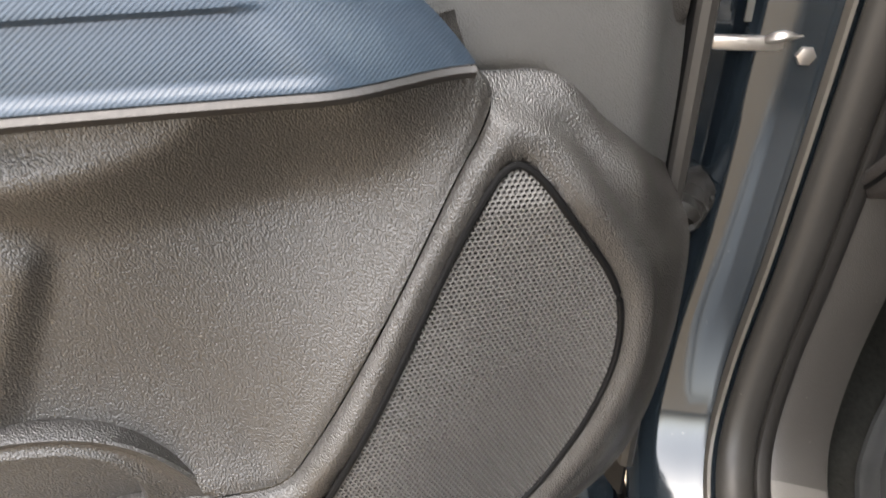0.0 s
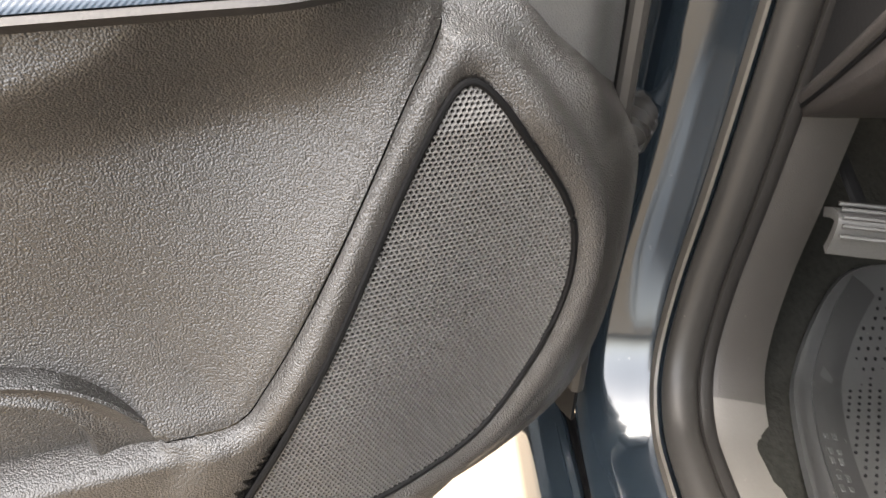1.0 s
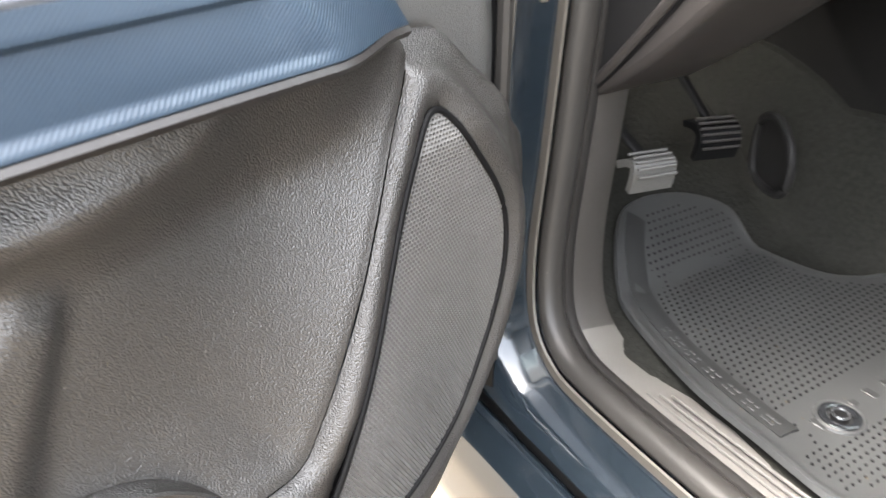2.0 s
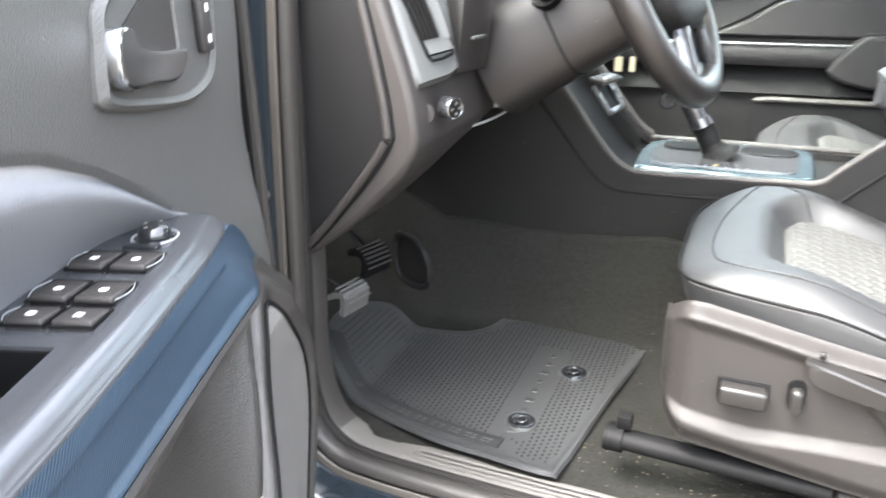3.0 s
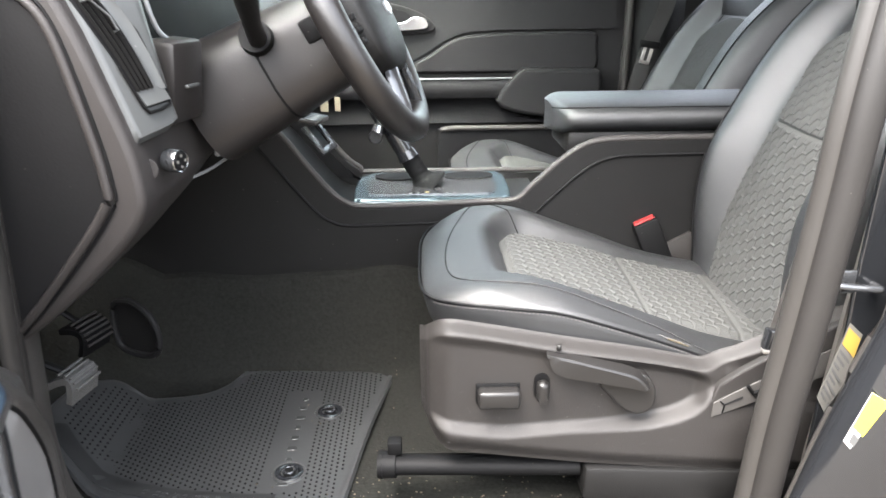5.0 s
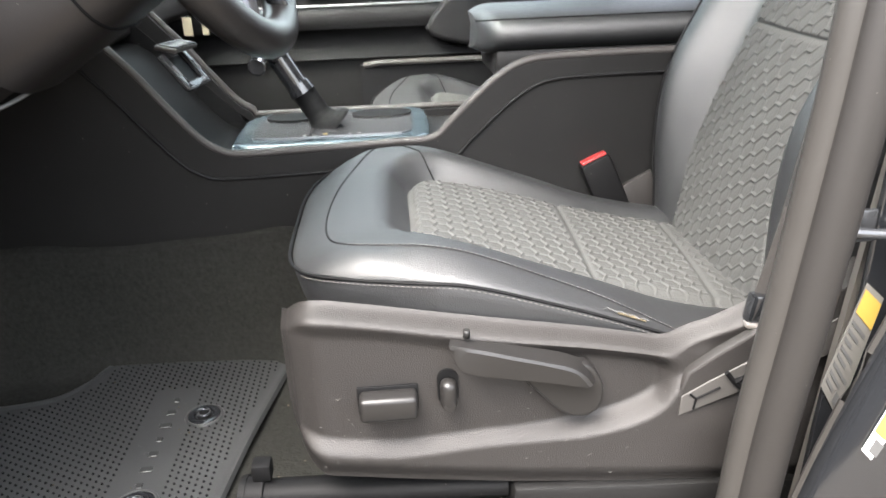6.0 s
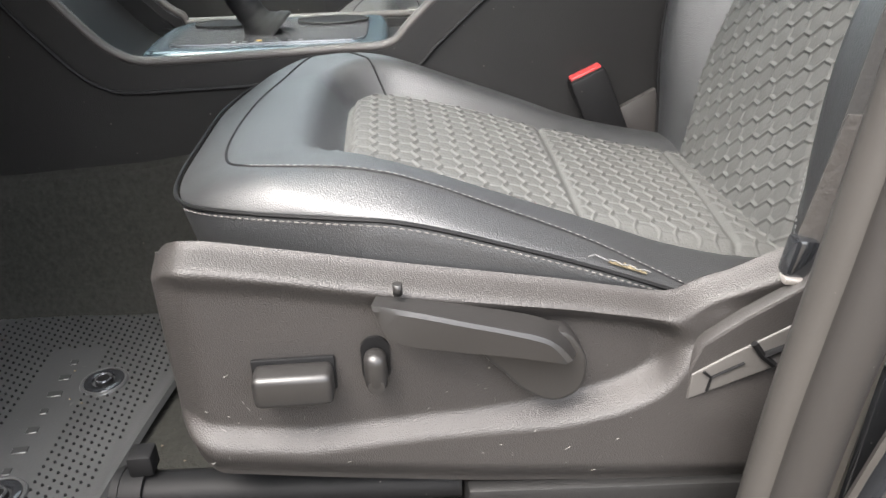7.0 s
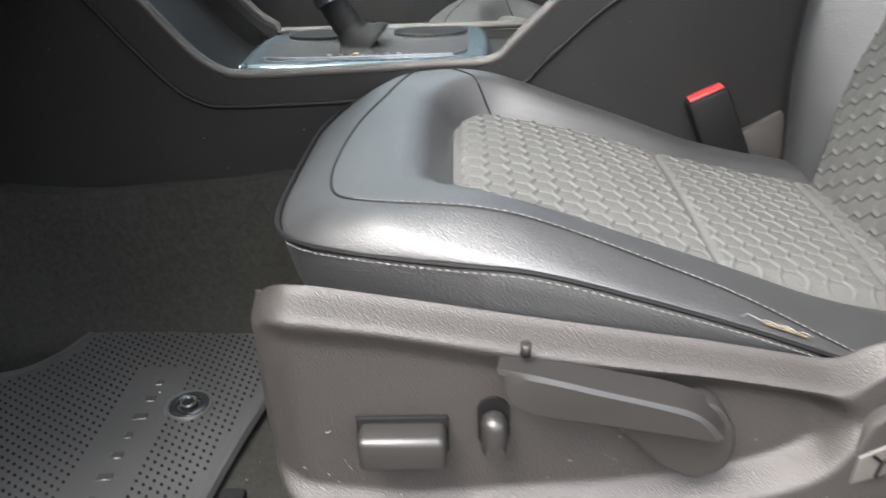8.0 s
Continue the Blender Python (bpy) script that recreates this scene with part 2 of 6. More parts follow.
def interp(x, table):
    """Smooth value at x from rows of x, value."""
    xs, ys = zip(*table)
    if x <= xs[0]:
        return ys[0]
    for i in range(len(xs) - 1):
        if x <= xs[i + 1]:
            return float(np.interp(x, xs, ys))
    return ys[-1]


def ease(a, b, x):
    t = min(1.0, max(0.0, (x - a) / (b - a)))
    return t * t * (3 - 2 * t)


def tube(points, radius, n=10, flat=1.0, closed=False, up=(0, 0, 1), caps=True):
    """A round or flattened rod along points; radius may be a list. flat squeezes it along the second axis."""
    bm = bmesh.new()
    pts = [Vector(p) for p in points]
    rows = []
    for i, p in enumerate(pts):
        a, b = pts[(i - 1) % len(pts)] if closed or i else p, pts[(i + 1) % len(pts)] if closed or i < len(pts) - 1 else p
        t = (b - a).normalized()
        u = Vector(up)
        if abs(t.dot(u)) > 0.95:
            u = Vector((1, 0, 0)) if abs(t.x) < 0.9 else Vector((0, 1, 0))
        s = t.cross(u).normalized()
        w = s.cross(t).normalized()
        r = radius[i] if isinstance(radius, (list, tuple)) else radius
        rows.append([p + s * (r * math.cos(k * math.tau / n)) + w * (r * flat * math.sin(k * math.tau / n)) for k in range(n)])
    vs = grid_into(bm, rows, close_u=closed, close_v=True)
    if caps and not closed:
        bm.faces.new(vs[0][::-1])
        bm.faces.new(vs[-1])
    bmesh.ops.recalc_face_normals(bm, faces=bm.faces)
    return bm


def sweep(points, profile, frame_of):
    """A profile of (a, b) pairs carried along points; frame_of(i) gives the two axes."""
    bm = bmesh.new()
    rows = []
    for i, p in enumerate(points):
        ea, eb = frame_of(i)
        rows.append([Vector(p) + ea * a + eb * b for a, b in profile])
    grid_into(bm, rows)
    bmesh.ops.recalc_face_normals(bm, faces=bm.faces)
    return bm


def box(size, m=None, bevel=0.0, seg=2):
    bm = bmesh.new()
    bmesh.ops.create_cube(bm, size=1.0)
    bmesh.ops.scale(bm, vec=Vector(size), verts=bm.verts)
    if bevel:
        bmesh.ops.bevel(bm, geom=bm.edges[:], offset=bevel, segments=seg, profile=0.5, affect="EDGES")
    if m is not None:
        bm.transform(m if isinstance(m, Matrix) else Matrix.Translation(m))
    return bm


def prism(outline, to_world, depth, bevel=0.0, seg=2):
    """An outline of (a, b) pairs, thickened; to_world(a, b, c) with c from 0 (front) to depth (back)."""
    bm = bmesh.new()
    vs = [bm.verts.new((a, b, 0)) for a, b in outline]
    f = bm.faces.new(vs)
    got = bmesh.ops.extrude_face_region(bm, geom=[f])
    up = [v for v in got["geom"] if isinstance(v, bmesh.types.BMVert)]
    bmesh.ops.translate(bm, verts=up, vec=(0, 0, depth))
    if bevel:
        rim = [e for e in bm.edges if all(abs(v.co.z) < 1e-6 for v in e.verts)]
        bmesh.ops.bevel(bm, geom=rim, offset=bevel, segments=seg, profile=0.5, affect="EDGES")
    for v in bm.verts:
        v.co = Vector(to_world(*v.co))
    bmesh.ops.recalc_face_normals(bm, faces=bm.faces)
    return bm


def disc(radius, depth, m, n=28, bevel=0.0, r2=None):
    bm = bmesh.new()
    bmesh.ops.create_cone(bm, cap_ends=True, segments=n, radius1=radius, radius2=r2 if r2 is not None else radius, depth=depth)
    if bevel:
        rim = [e for e in bm.edges if abs(e.verts[0].co.z - e.verts[1].co.z) < 1e-6]
        bmesh.ops.bevel(bm, geom=rim, offset=bevel, segments=2, profile=0.5, affect="EDGES")
    bm.transform(m)
    return bm


def ring(radius, tube_r, m, n=32, k=8, flat=1.0):
    pts = [m @ Vector((radius * math.cos(a * math.tau / n), radius * math.sin(a * math.tau / n), 0)) for a in range(n)]
    return tube(pts, tube_r, k, flat, closed=True, up=(m.to_3x3() @ Vector((0, 0, 1))).normalized())


def join(*bms):
    out = bmesh.new()
    for b in bms:
        me = bpy.data.meshes.new("tmp")
        b.to_mesh(me)
        b.free()
        out.from_mesh(me)
        bpy.data.meshes.remove(me)
    return out


def stitches(points, pitch, length, radius, lift=(0, 0, 0)):
    """A row of raised thread stitches along a line."""
    pts = [Vector(p) + Vector(lift) for p in points]
    bm = bmesh.new()
    acc, nxt = 0.0, 0.0
    for a, b in zip(pts, pts[1:]):
        d = (b - a).length
        while nxt <= acc + d and d > 1e-6:
            t = (b - a).normalized()
            c = a + t * (nxt - acc)
            s = t.orthogonal().normalized()
            w = t.cross(s)
            r0 = [bm.verts.new(c + t * (-length / 2) + (s * math.cos(q) + w * math.sin(q)) * radius * 0.5) for q in (0, 1.57, 3.14, 4.71)]
            r1 = [bm.verts.new(c + (s * math.cos(q) + w * math.sin(q)) * radius) for q in (0, 1.57, 3.14, 4.71)]
            r2 = [bm.verts.new(c + t * (length / 2) + (s * math.cos(q) + w * math.sin(q)) * radius * 0.5) for q in (0, 1.57, 3.14, 4.71)]
            for p, q in ((r0, r1), (r1, r2)):
                for k in range(4):
                    bm.faces.new((p[k], p[(k + 1) % 4], q[(k + 1) % 4], q[k]))
            bm.faces.new(r0[::-1])
            bm.faces.new(r2)
            nxt += pitch
        acc += d
    bmesh.ops.recalc_face_normals(bm, faces=bm.faces)
    return bm


def lint(places, seed, size=0.006):
    """Short curled fibres lying at places, each a place and its two flat directions."""
    rnd = random.Random(seed)
    bm = bmesh.new()
    for p, a, b in places:
        ang, bend, n = rnd.uniform(0, math.tau), rnd.uniform(-2.2, 2.2), 5
        length = size * rnd.uniform(0.4, 1.3)
        q, line = Vector(p), []
        for k in range(n):
            line.append(q.copy())
            q += (a * math.cos(ang + bend * k / n) + b * math.sin(ang + bend * k / n)) * length / n
        w = a.cross(b).normalized() * 0.0003
        rows = [[bm.verts.new(c + a * 0.0002), bm.verts.new(c + w), bm.verts.new(c + b * 0.0002)] for c in line]
        for r, t in zip(rows, rows[1:]):
            for k in range(2):
                bm.faces.new((r[k], r[k + 1], t[k + 1], t[k]))
    return bm


def inside(x, y, poly):
    hit = False
    for (x1, y1), (x2, y2) in zip(poly, poly[1:] + poly[:1]):
        if (y1 > y) != (y2 > y) and x < (x2 - x1) * (y - y1) / (y2 - y1) + x1:
            hit = not hit
    return hit


def edge_distance(x, y, poly, closed=True):
    best = 9.0
    pairs = zip(poly, poly[1:] + poly[:1]) if closed else zip(poly, poly[1:])
    for (x1, y1), (x2, y2) in pairs:
        dx, dy = x2 - x1, y2 - y1
        t = min(1, max(0, ((x - x1) * dx + (y - y1) * dy) / (dx * dx + dy * dy + 1e-12)))
        best = min(best, math.hypot(x - x1 - t * dx, y - y1 - t * dy))
    return best


def pairs2(points):
    return [(float(a), float(b)) for a, b in points]

# ---- the setting: ground, cab floor, sill, pillars, roof ----
solid("ground", sheet(lambda u, v: (-40 + 80 * u, -40 + 80 * v, 0.0), 8, 8), CONCRETE,
      "tan concrete ground outside the open door", "ground", "structure")


def toe(x):
    """Height that the front of the cab floor gains towards the firewall."""
    return 0.72 * max(0.0, -0.56 - x) + 0.9 * max(0.0, -0.84 - x)


def floor_z(x, y):
    z = 0.646 + toe(x)
    z += 0.215 * ease(0.835, 0.903, y) * (1 - ease(-0.6, -0.9, x) * 0.6)
    z += 0.010 * noise.noise(Vector((x * 7, y * 7, 0))) + 0.022 * math.exp(-((x + 0.08) ** 2 + (y - 0.86) ** 2) / 0.006)
    return z


solid("floor", sheet(lambda u, v: (-1.0 + 2.1 * u, 0.33 + 1.45 * v, floor_z(-1.0 + 2.1 * u, 0.33 + 1.45 * v if v < 0.45 else 1.0)), 110, 90), CARPET,
      "dusty dark grey carpet on the cab floor", "carpet", "structure")

SEAL_PATH = curve([(-0.545, 0.352, 1.52), (-0.562, 0.345, 1.25), (-0.570, 0.340, 1.05), (-0.573, 0.333, 0.90), (-0.570, 0.322, 0.78), (-0.548, 0.312, 0.695),
                   (-0.500, 0.304, 0.657), (-0.43, 0.299, 0.648), (-0.25, 0.297, 0.646), (0.05, 0.297, 0.646), (0.33, 0.300, 0.650), (0.42, 0.308, 0.675)], 8)


def along(i, pts):
    return (Vector(pts[min(i + 1, len(pts) - 1)]) - Vector(pts[max(i - 1, 0)])).normalized()


def jamb_axes(i):
    """Across the jamb (outwards) and out of its face."""
    t = along(i, SEAL_PATH)
    out = Vector((0, -1, 0))
    face = t.cross(out).normalized()
    if face.x + face.z < 0:
        face = -face
    out = face.cross(t).normalized()
    if out.y > 0:
        out = -out
    return out, face


seal = thing("door_seal", (-0.5, 0.31, 0.66), "black rubber weatherstrip round the front door opening", "weatherstrip", kind="structure")
part("bulb", sweep(SEAL_PATH, [(0.020 * math.cos(a) * 0.95, 0.014 * math.sin(a) + 0.004) for a in [k * math.tau / 14 for k in range(15)]], jamb_axes), RUBBER, seal)
part("inner_lip", sweep(SEAL_PATH, [(-0.016, 0.004), (-0.020, 0.012), (-0.027, 0.013), (-0.034, 0.009), (-0.038, 0.0)], jamb_axes), SEAL_TRIM, seal, "brown-grey vinyl lip")
part("edge_lip", sweep(SEAL_PATH, [(0.021, -0.006), (0.0235, 0.002), (0.0265, 0.001), (0.0275, -0.010)], jamb_axes), LIP, seal, "pale tan edge lip")

sill = thing("door_sill", (-0.2, 0.36, 0.65), "scuffed grey plastic sill plate along the door opening", "sill plate", kind="structure")
INNER = [(-0.034, 0.004), (-0.042, 0.006), (-0.060, 0.004), (-0.082, 0.001), (-0.096, -0.004), (-0.101, -0.014), (-0.104, -0.05)]
# upright stretch coloured as shaded, flat plate below coloured as lit
part("pillar_trim", sweep(SEAL_PATH[14:45], INNER, lambda i: jamb_axes(i + 14)), SILL_SHADED, sill, "pillar foot trim, shade in its tone")
part("plate", sweep(SEAL_PATH[44:], INNER, lambda i: jamb_axes(i + 44)), SILL_LIT, sill)
for k in range(3):
    part("rib", tube([(-0.40 + 0.01 * k, 0.345 + 0.011 * k, 0.6535), (0.40, 0.345 + 0.011 * k, 0.6535)], 0.0022, 6), SILL_LIT, sill)
kick = solid("kick_panel", sheet(lambda u, v: (-0.572 - 0.30 * u, 0.372 + 0.03 * min(1, u * 6), 0.66 + 0.34 * v), 12, 10, 0.006), DASH,
             "dark plastic kick panel beside the pedals", "trim panel", "structure")

jamb = thing("door_jamb", (-0.55, 0.26, 0.6), "dark blue painted door jamb and rocker panel", "door jamb", kind="structure")
JAMB_FACE = [(-0.03, -0.012), (0.022, -0.010), (0.034, -0.013), (0.050, -0.016), (0.070, -0.020), (0.088, -0.026), (0.096, -0.036), (0.098, -0.06)]
part("jamb_face", sweep(SEAL_PATH, JAMB_FACE, jamb_axes), PAINT, jamb)
ROCKER = [(0.205, 0.612), (0.203, 0.602), (0.196, 0.606), (0.188, 0.607), (0.170, 0.600), (0.158, 0.585), (0.150, 0.55), (0.152, 0.46), (0.175, 0.38), (0.30, 0.36)]
part("rocker_panel", sheet(lambda u, v: (-0.66 + 1.6 * u, *[float(np.interp(v * 9, range(10), [r[k] for r in ROCKER])) for k in (0, 1)]), 12, 45), PAINT, jamb)
part("drain_groove", tube([(-0.60, 0.205, 0.608), (0.9, 0.205, 0.608)], 0.006, 8), BLACK, jamb, "black rubber bead along the rocker")
part("fender_edge", sheet(lambda u, v: (-0.60 - 0.6 * u, 0.20 - 0.05 * u + 0.03 * (v - 0.5) ** 2, 0.40 + 1.0 * v), 8, 8, 0.004), PAINT, jamb)
part("hinge_pillar", sheet(lambda u, v: (-0.612 - 0.01 * v, 0.18 + 0.20 * u, 0.60 + 0.95 * v), 4, 8), PAINT, jamb)

# wiring boot and door check between jamb and door
boot = thing("wiring_boot", (-0.62, 0.20, 0.98), "black ribbed rubber wiring boot between door and jamb", "boot")
part("bellows", tube([(-0.545 - 0.10 * k / 30, 0.205 + 0.05 * k / 30, 0.955 + 0.005 * math.sin(k)) for k in range(31)], [0.017 + 0.004 * (k % 2) for k in range(31)], 12), RUBBER, boot)
check = thing("door_check", (-0.6, 0.29, 1.09), "bare steel door check strap bolted to the jamb", "door check")
part("strap", box((0.010, 0.062, 0.012), (-0.592, 0.252, 1.0970), 0.003), STEEL, check)
part("bracket", tube(curve([(-0.590, 0.264, 1.1000), (-0.586, 0.278, 1.1045), (-0.585, 0.290, 1.1050), (-0.586, 0.302, 1.1090), (-0.589, 0.311, 1.1060)], 5), [0.004 + 0.003 * math.sin(k * 0.42) for k in range(21)], 10, 0.7), STEEL, check)
part("bolt", disc(0.0085, 0.012, pose(-0.586, 0.297, 1.0895, 0, 90, 0), 6, 0.002), STEEL, check, "hexagonal bolt head")
part("washer", ring(0.0105, 0.0035, pose(-0.590, 0.297, 1.0895, 0, 90, 0), 20, 8), STEEL, check)
part("label", box((0.002, 0.036, 0.060), (-0.597, 0.264, 1.143), 0.0005, 1), LABEL_GREY, check, "grey paper label")
part("label_stripe", box((0.002, 0.003, 0.060), (-0.5965, 0.280, 1.143), 0.0005, 1), AMBER, check)

# B pillar on the driver's side
BP = curve([(0.438, 0.296, 0.640), (0.446, 0.294, 0.735), (0.454, 0.292, 0.86), (0.468, 0.290, 1.00), (0.482, 0.288, 1.16), (0.496, 0.290, 1.32), (0.535, 0.31, 1.55)], 6)
pillar = thing("pillar_b", (0.50, 0.33, 0.66), "centre pillar in a taupe reflection tone, with a vinyl seal", "pillar", kind="structure")
part("seal_cover", tube([(a[0] + 0.006, a[1], a[2]) for a in BP], 0.0210, 18, 0.8, up=(0, 1, 0)), SEAL_TRIM, pillar, "brown-grey vinyl seal cover")
part("seal_lip", tube([(a[0] - 0.012, a[1] + 0.014, a[2]) for a in BP], 0.0165, 14, 0.9, up=(0, 1, 0)), RUBBER, pillar, "dark grained inner lip")
part("pillar_face", sheet(lambda u, v: (float(np.interp(v, [0, 1], [0.513, 0.62])) + 0.12 * u, 0.338 - 0.012 * u + 0.035 * v, 0.62 + 0.95 * v), 6, 12, 0.01), TAUPE, pillar)
part("inner_trim", sheet(lambda u, v: (0.56 + 0.10 * v + 0.20 * u, 0.365 + 0.03 * v + 0.02 * u, 0.64 + 1.0 * v), 6, 10, 0.006), TRIM, pillar)
HEM = pairs2(curve([(0.60, 1.52), (0.560, 1.30), (0.547, 1.10), (0.544, 0.98), (0.538, 0.935), (0.525, 0.893), (0.521, 0.845), (0.519, 0.80), (0.514, 0.70), (0.510, 0.62)], 5)) + [(0.72, 0.62), (0.72, 1.52)]
part("hem", prism(HEM, lambda a, b, c: Vector((a, 0.322 + 0.02 * (b - 0.9) * 0.6 + c, b)), 0.006, 0.002), GLOSS_BLACK, pillar, "black rubber hem behind the striker")
striker = thing("door_striker", (0.53, 0.31, 1.05), "steel door striker loop on the centre pillar", "striker")
part("loop", tube(curve([(0.512, 0.332, 1.058), (0.512, 0.312, 1.058), (0.516, 0.306, 1.057), (0.560, 0.304, 1.053), (0.566, 0.310, 1.052), (0.566, 0.335, 1.051)], 5), 0.0052, 10), GRAPHITE, striker)
part("base_plate", box((0.075, 0.006, 0.032), (0.545, 0.330, 1.054), 0.002), GRAPHITE, striker)


def quad_label(name, corners, mat, lift, parent, label=""):
    """A thin sticker between four corners."""
    p = [Vector(c) + Vector((0, -lift, 0)) for c in corners]
    return part(name, sheet(lambda u, v: p[0].lerp(p[1], u).lerp(p[3].lerp(p[2], u), v), 4, 6, 0.0006), mat, parent, label)


def sub_quad(c, a0, a1, b0, b1):
    p = [Vector(q) for q in c]
    at = lambda u, v: p[0].lerp(p[1], u).lerp(p[3].lerp(p[2], u), v)
    return [at(a0, b0), at(a1, b0), at(a1, b1), at(a0, b1)]


TAG = [(0.517, 0.3195, 0.888), (0.541, 0.3190, 0.846), (0.566, 0.3225, 0.980), (0.546, 0.3225, 0.998)]
tag = thing("tyre_label", (0.54, 0.32, 0.92), "grey tyre data label with amber heading on the pillar hem", "label")
quad_label("backing", TAG, LABEL_GREY, 0.0, tag)
quad_label("band", sub_quad(TAG, 0.05, 0.95, 0.74, 0.95), AMBER, 0.001, tag, "amber heading")
for k in range(8):
    quad_label("text_bar", sub_quad(TAG, 0.08, 0.45 + 0.45 * ((k * 37) % 5) / 5, 0.08 + 0.08 * k, 0.115 + 0.08 * k), PRINT, 0.001, tag)
quad_label("pictogram", sub_quad(TAG, 0.55, 0.92, 0.03, 0.13), PRINT, 0.0015, tag, "dark round pictogram")

# front edge of the rear door with a warning sticker
RD = [(0.50, 0.405), (0.62, 0.440), (0.784, 0.480), (0.884, 0.504), (0.974, 0.536), (1.10, 0.578), (1.30, 0.630), (1.55, 0.70)]
rd_x = lambda z: sum(interp(z + k * 0.03, RD) for k in (-2, -1, 0, 1, 2)) / 5
rear_door = thing("rear_door", (0.6, 0.22, 0.5), "glossy dark front edge of the closed rear door", "car door")
part("skin_edge", sheet(lambda u, v: (rd_x(0.5 + 1.0 * v) + 0.006 * math.sin(math.pi * min(1, u * 8)) * -1 + 0.55 * u * u + 0.05 * u, 0.272 - 0.012 * min(1, u * 10) - 0.10 * math.sin(u * 1.4), 0.5 + 1.0 * v), 24, 24, 0.004), GLOSS_BLACK, rear_door)
part("edge_seal", tube([(rd_x(z) + 0.004, 0.276, z) for z in [0.5 + 0.05 * k for k in range(21)]], 0.006, 8), RUBBER, rear_door)
TAG2 = [(0.513, 0.243, 0.872), (0.552, 0.236, 0.828), (0.590, 0.230, 0.910), (0.5345, 0.239, 0.944)]
tag2 = thing("airbag_label", (0.54, 0.24, 0.88), "white and yellow warning label on the rear door", "label")
quad_label("backing", TAG2, WHITE, 0.004, tag2)
quad_label("band", sub_quad(TAG2, 0.0, 0.40, 0.30, 1.0), YELLOW, 0.005, tag2, "yellow heading")
quad_label("pictogram", sub_quad(TAG2, 0.10, 0.28, 0.06, 0.24), PRINT, 0.005, tag2, "dark round pictogram")
for k in range(4):
    quad_label("text_bar", sub_quad(TAG2, 0.50, 0.90, 0.2 + 0.16 * k, 0.26 + 0.16 * k), PRINT, 0.005, tag2)

# upper rear door, roof edge and bed side: unseen, added to block sky light
part("window_frame", tube([(0.66, 0.30, 1.32), (0.74, 0.38, 1.80), (1.05, 0.41, 1.87), (1.42, 0.40, 1.84), (1.50, 0.27, 1.32)], 0.022, 8), BLACK, rear_door)
part("pane", sheet(lambda u, v: (0.66 + 0.06 * v + 0.82 * u, 0.275 + 0.105 * v, 1.32 + 0.50 * v), 4, 4, 0.005), GLOSS_BLACK, rear_door, "unseen dark rear window that blocks sky light")
part("lower_skin", sheet(lambda u, v: (0.96 + 0.60 * u, 0.172 + 0.035 * math.cos(math.pi * v) * -1 * (v > 0.5) + 0.02 * u, 0.44 + 0.90 * v), 6, 12, 0.004), PAINT, rear_door)
solid("bed_side", sheet(lambda u, v: (1.57 + 1.75 * u, 0.19 + 0.03 * math.sin(math.pi * v), 0.50 + 0.90 * v), 8, 10, 0.03), PAINT, "unseen dark blue side of the truck bed", "truck bed", "structure")
solid("roof_rail", tube([(-0.08, 0.42, 1.90), (0.40, 0.415, 1.93), (1.0, 0.42, 1.93), (1.5, 0.42, 1.88), (1.80, 0.40, 1.40)], 0.035, 10), PAINT, "unseen dark blue roof edge above the doors", "roof rail", "structure")

# cab shell: firewall, roof, back wall, far side
solid("firewall", sheet(lambda u, v: (-0.98 - 0.02 * v, 0.33 + 1.5 * u, 0.6 + 0.8 * v), 4, 4, 0.01), CARPET, "dark carpeted firewall", "firewall", "structure")
solid("ceiling", sheet(lambda u, v: (0.0 + 1.76 * u, 0.42 + 1.31 * v, 1.86 + 0.05 * math.sin(math.pi * v) + 0.03 * math.sin(math.pi * u)), 12, 10, 0.04), HEADLINER,
      "pale cloth headliner under the roof", "ceiling", "structure")
solid("wall_rear", sheet(lambda u, v: (1.78 - 0.06 * v, 0.30 + 1.55 * u, 0.6 + 0.75 * v), 4, 4, 0.02), TRIM, "dark rear wall of the cab", "wall", "structure")
wind = thing("windshield", (-0.6, 1.07, 1.4), "clear raked windshield", "windshield", kind="structure")
pane = part("pane", sheet(lambda u, v: (-0.98 + 0.98 * v, 0.38 + 1.4 * u, 1.40 + 0.47 * v), 6, 6, 0.005), GLASS, wind)
pane.visible_shadow = False
part("pillar_a", tube([(-0.62, 0.355, 1.54), (-0.38, 0.37, 1.70), (-0.10, 0.41, 1.88)], 0.032, 10), SEAL_TRIM, wind)
part("pillar_a", tube([(-0.98, 1.80, 1.40), (-0.58, 1.78, 1.62), (-0.10, 1.75, 1.88)], 0.035, 10), SEAL_TRIM, wind)
solid("rear_side_trim", sheet(lambda u, v: (0.62 + 1.15 * u, 0.31 + 0.01 * u, 0.6 + 0.8 * v), 4, 4, 0.03), TRIM, "dark inner side of the closed rear door", "trim", "structure")

# ---- the open driver's door ----
HINGE, AWAY, INW = Vector((-0.405, 0.0, 0.0)), Vector((0.302, -0.953, 0.0)), Vector((0.953, 0.302, 0.0))


def dp(u, w, z):
    """A place on the door: u along it away from the hinge, w out of its inner face."""
    return HINGE + AWAY * u + INW * w + Vector((0, 0, z))


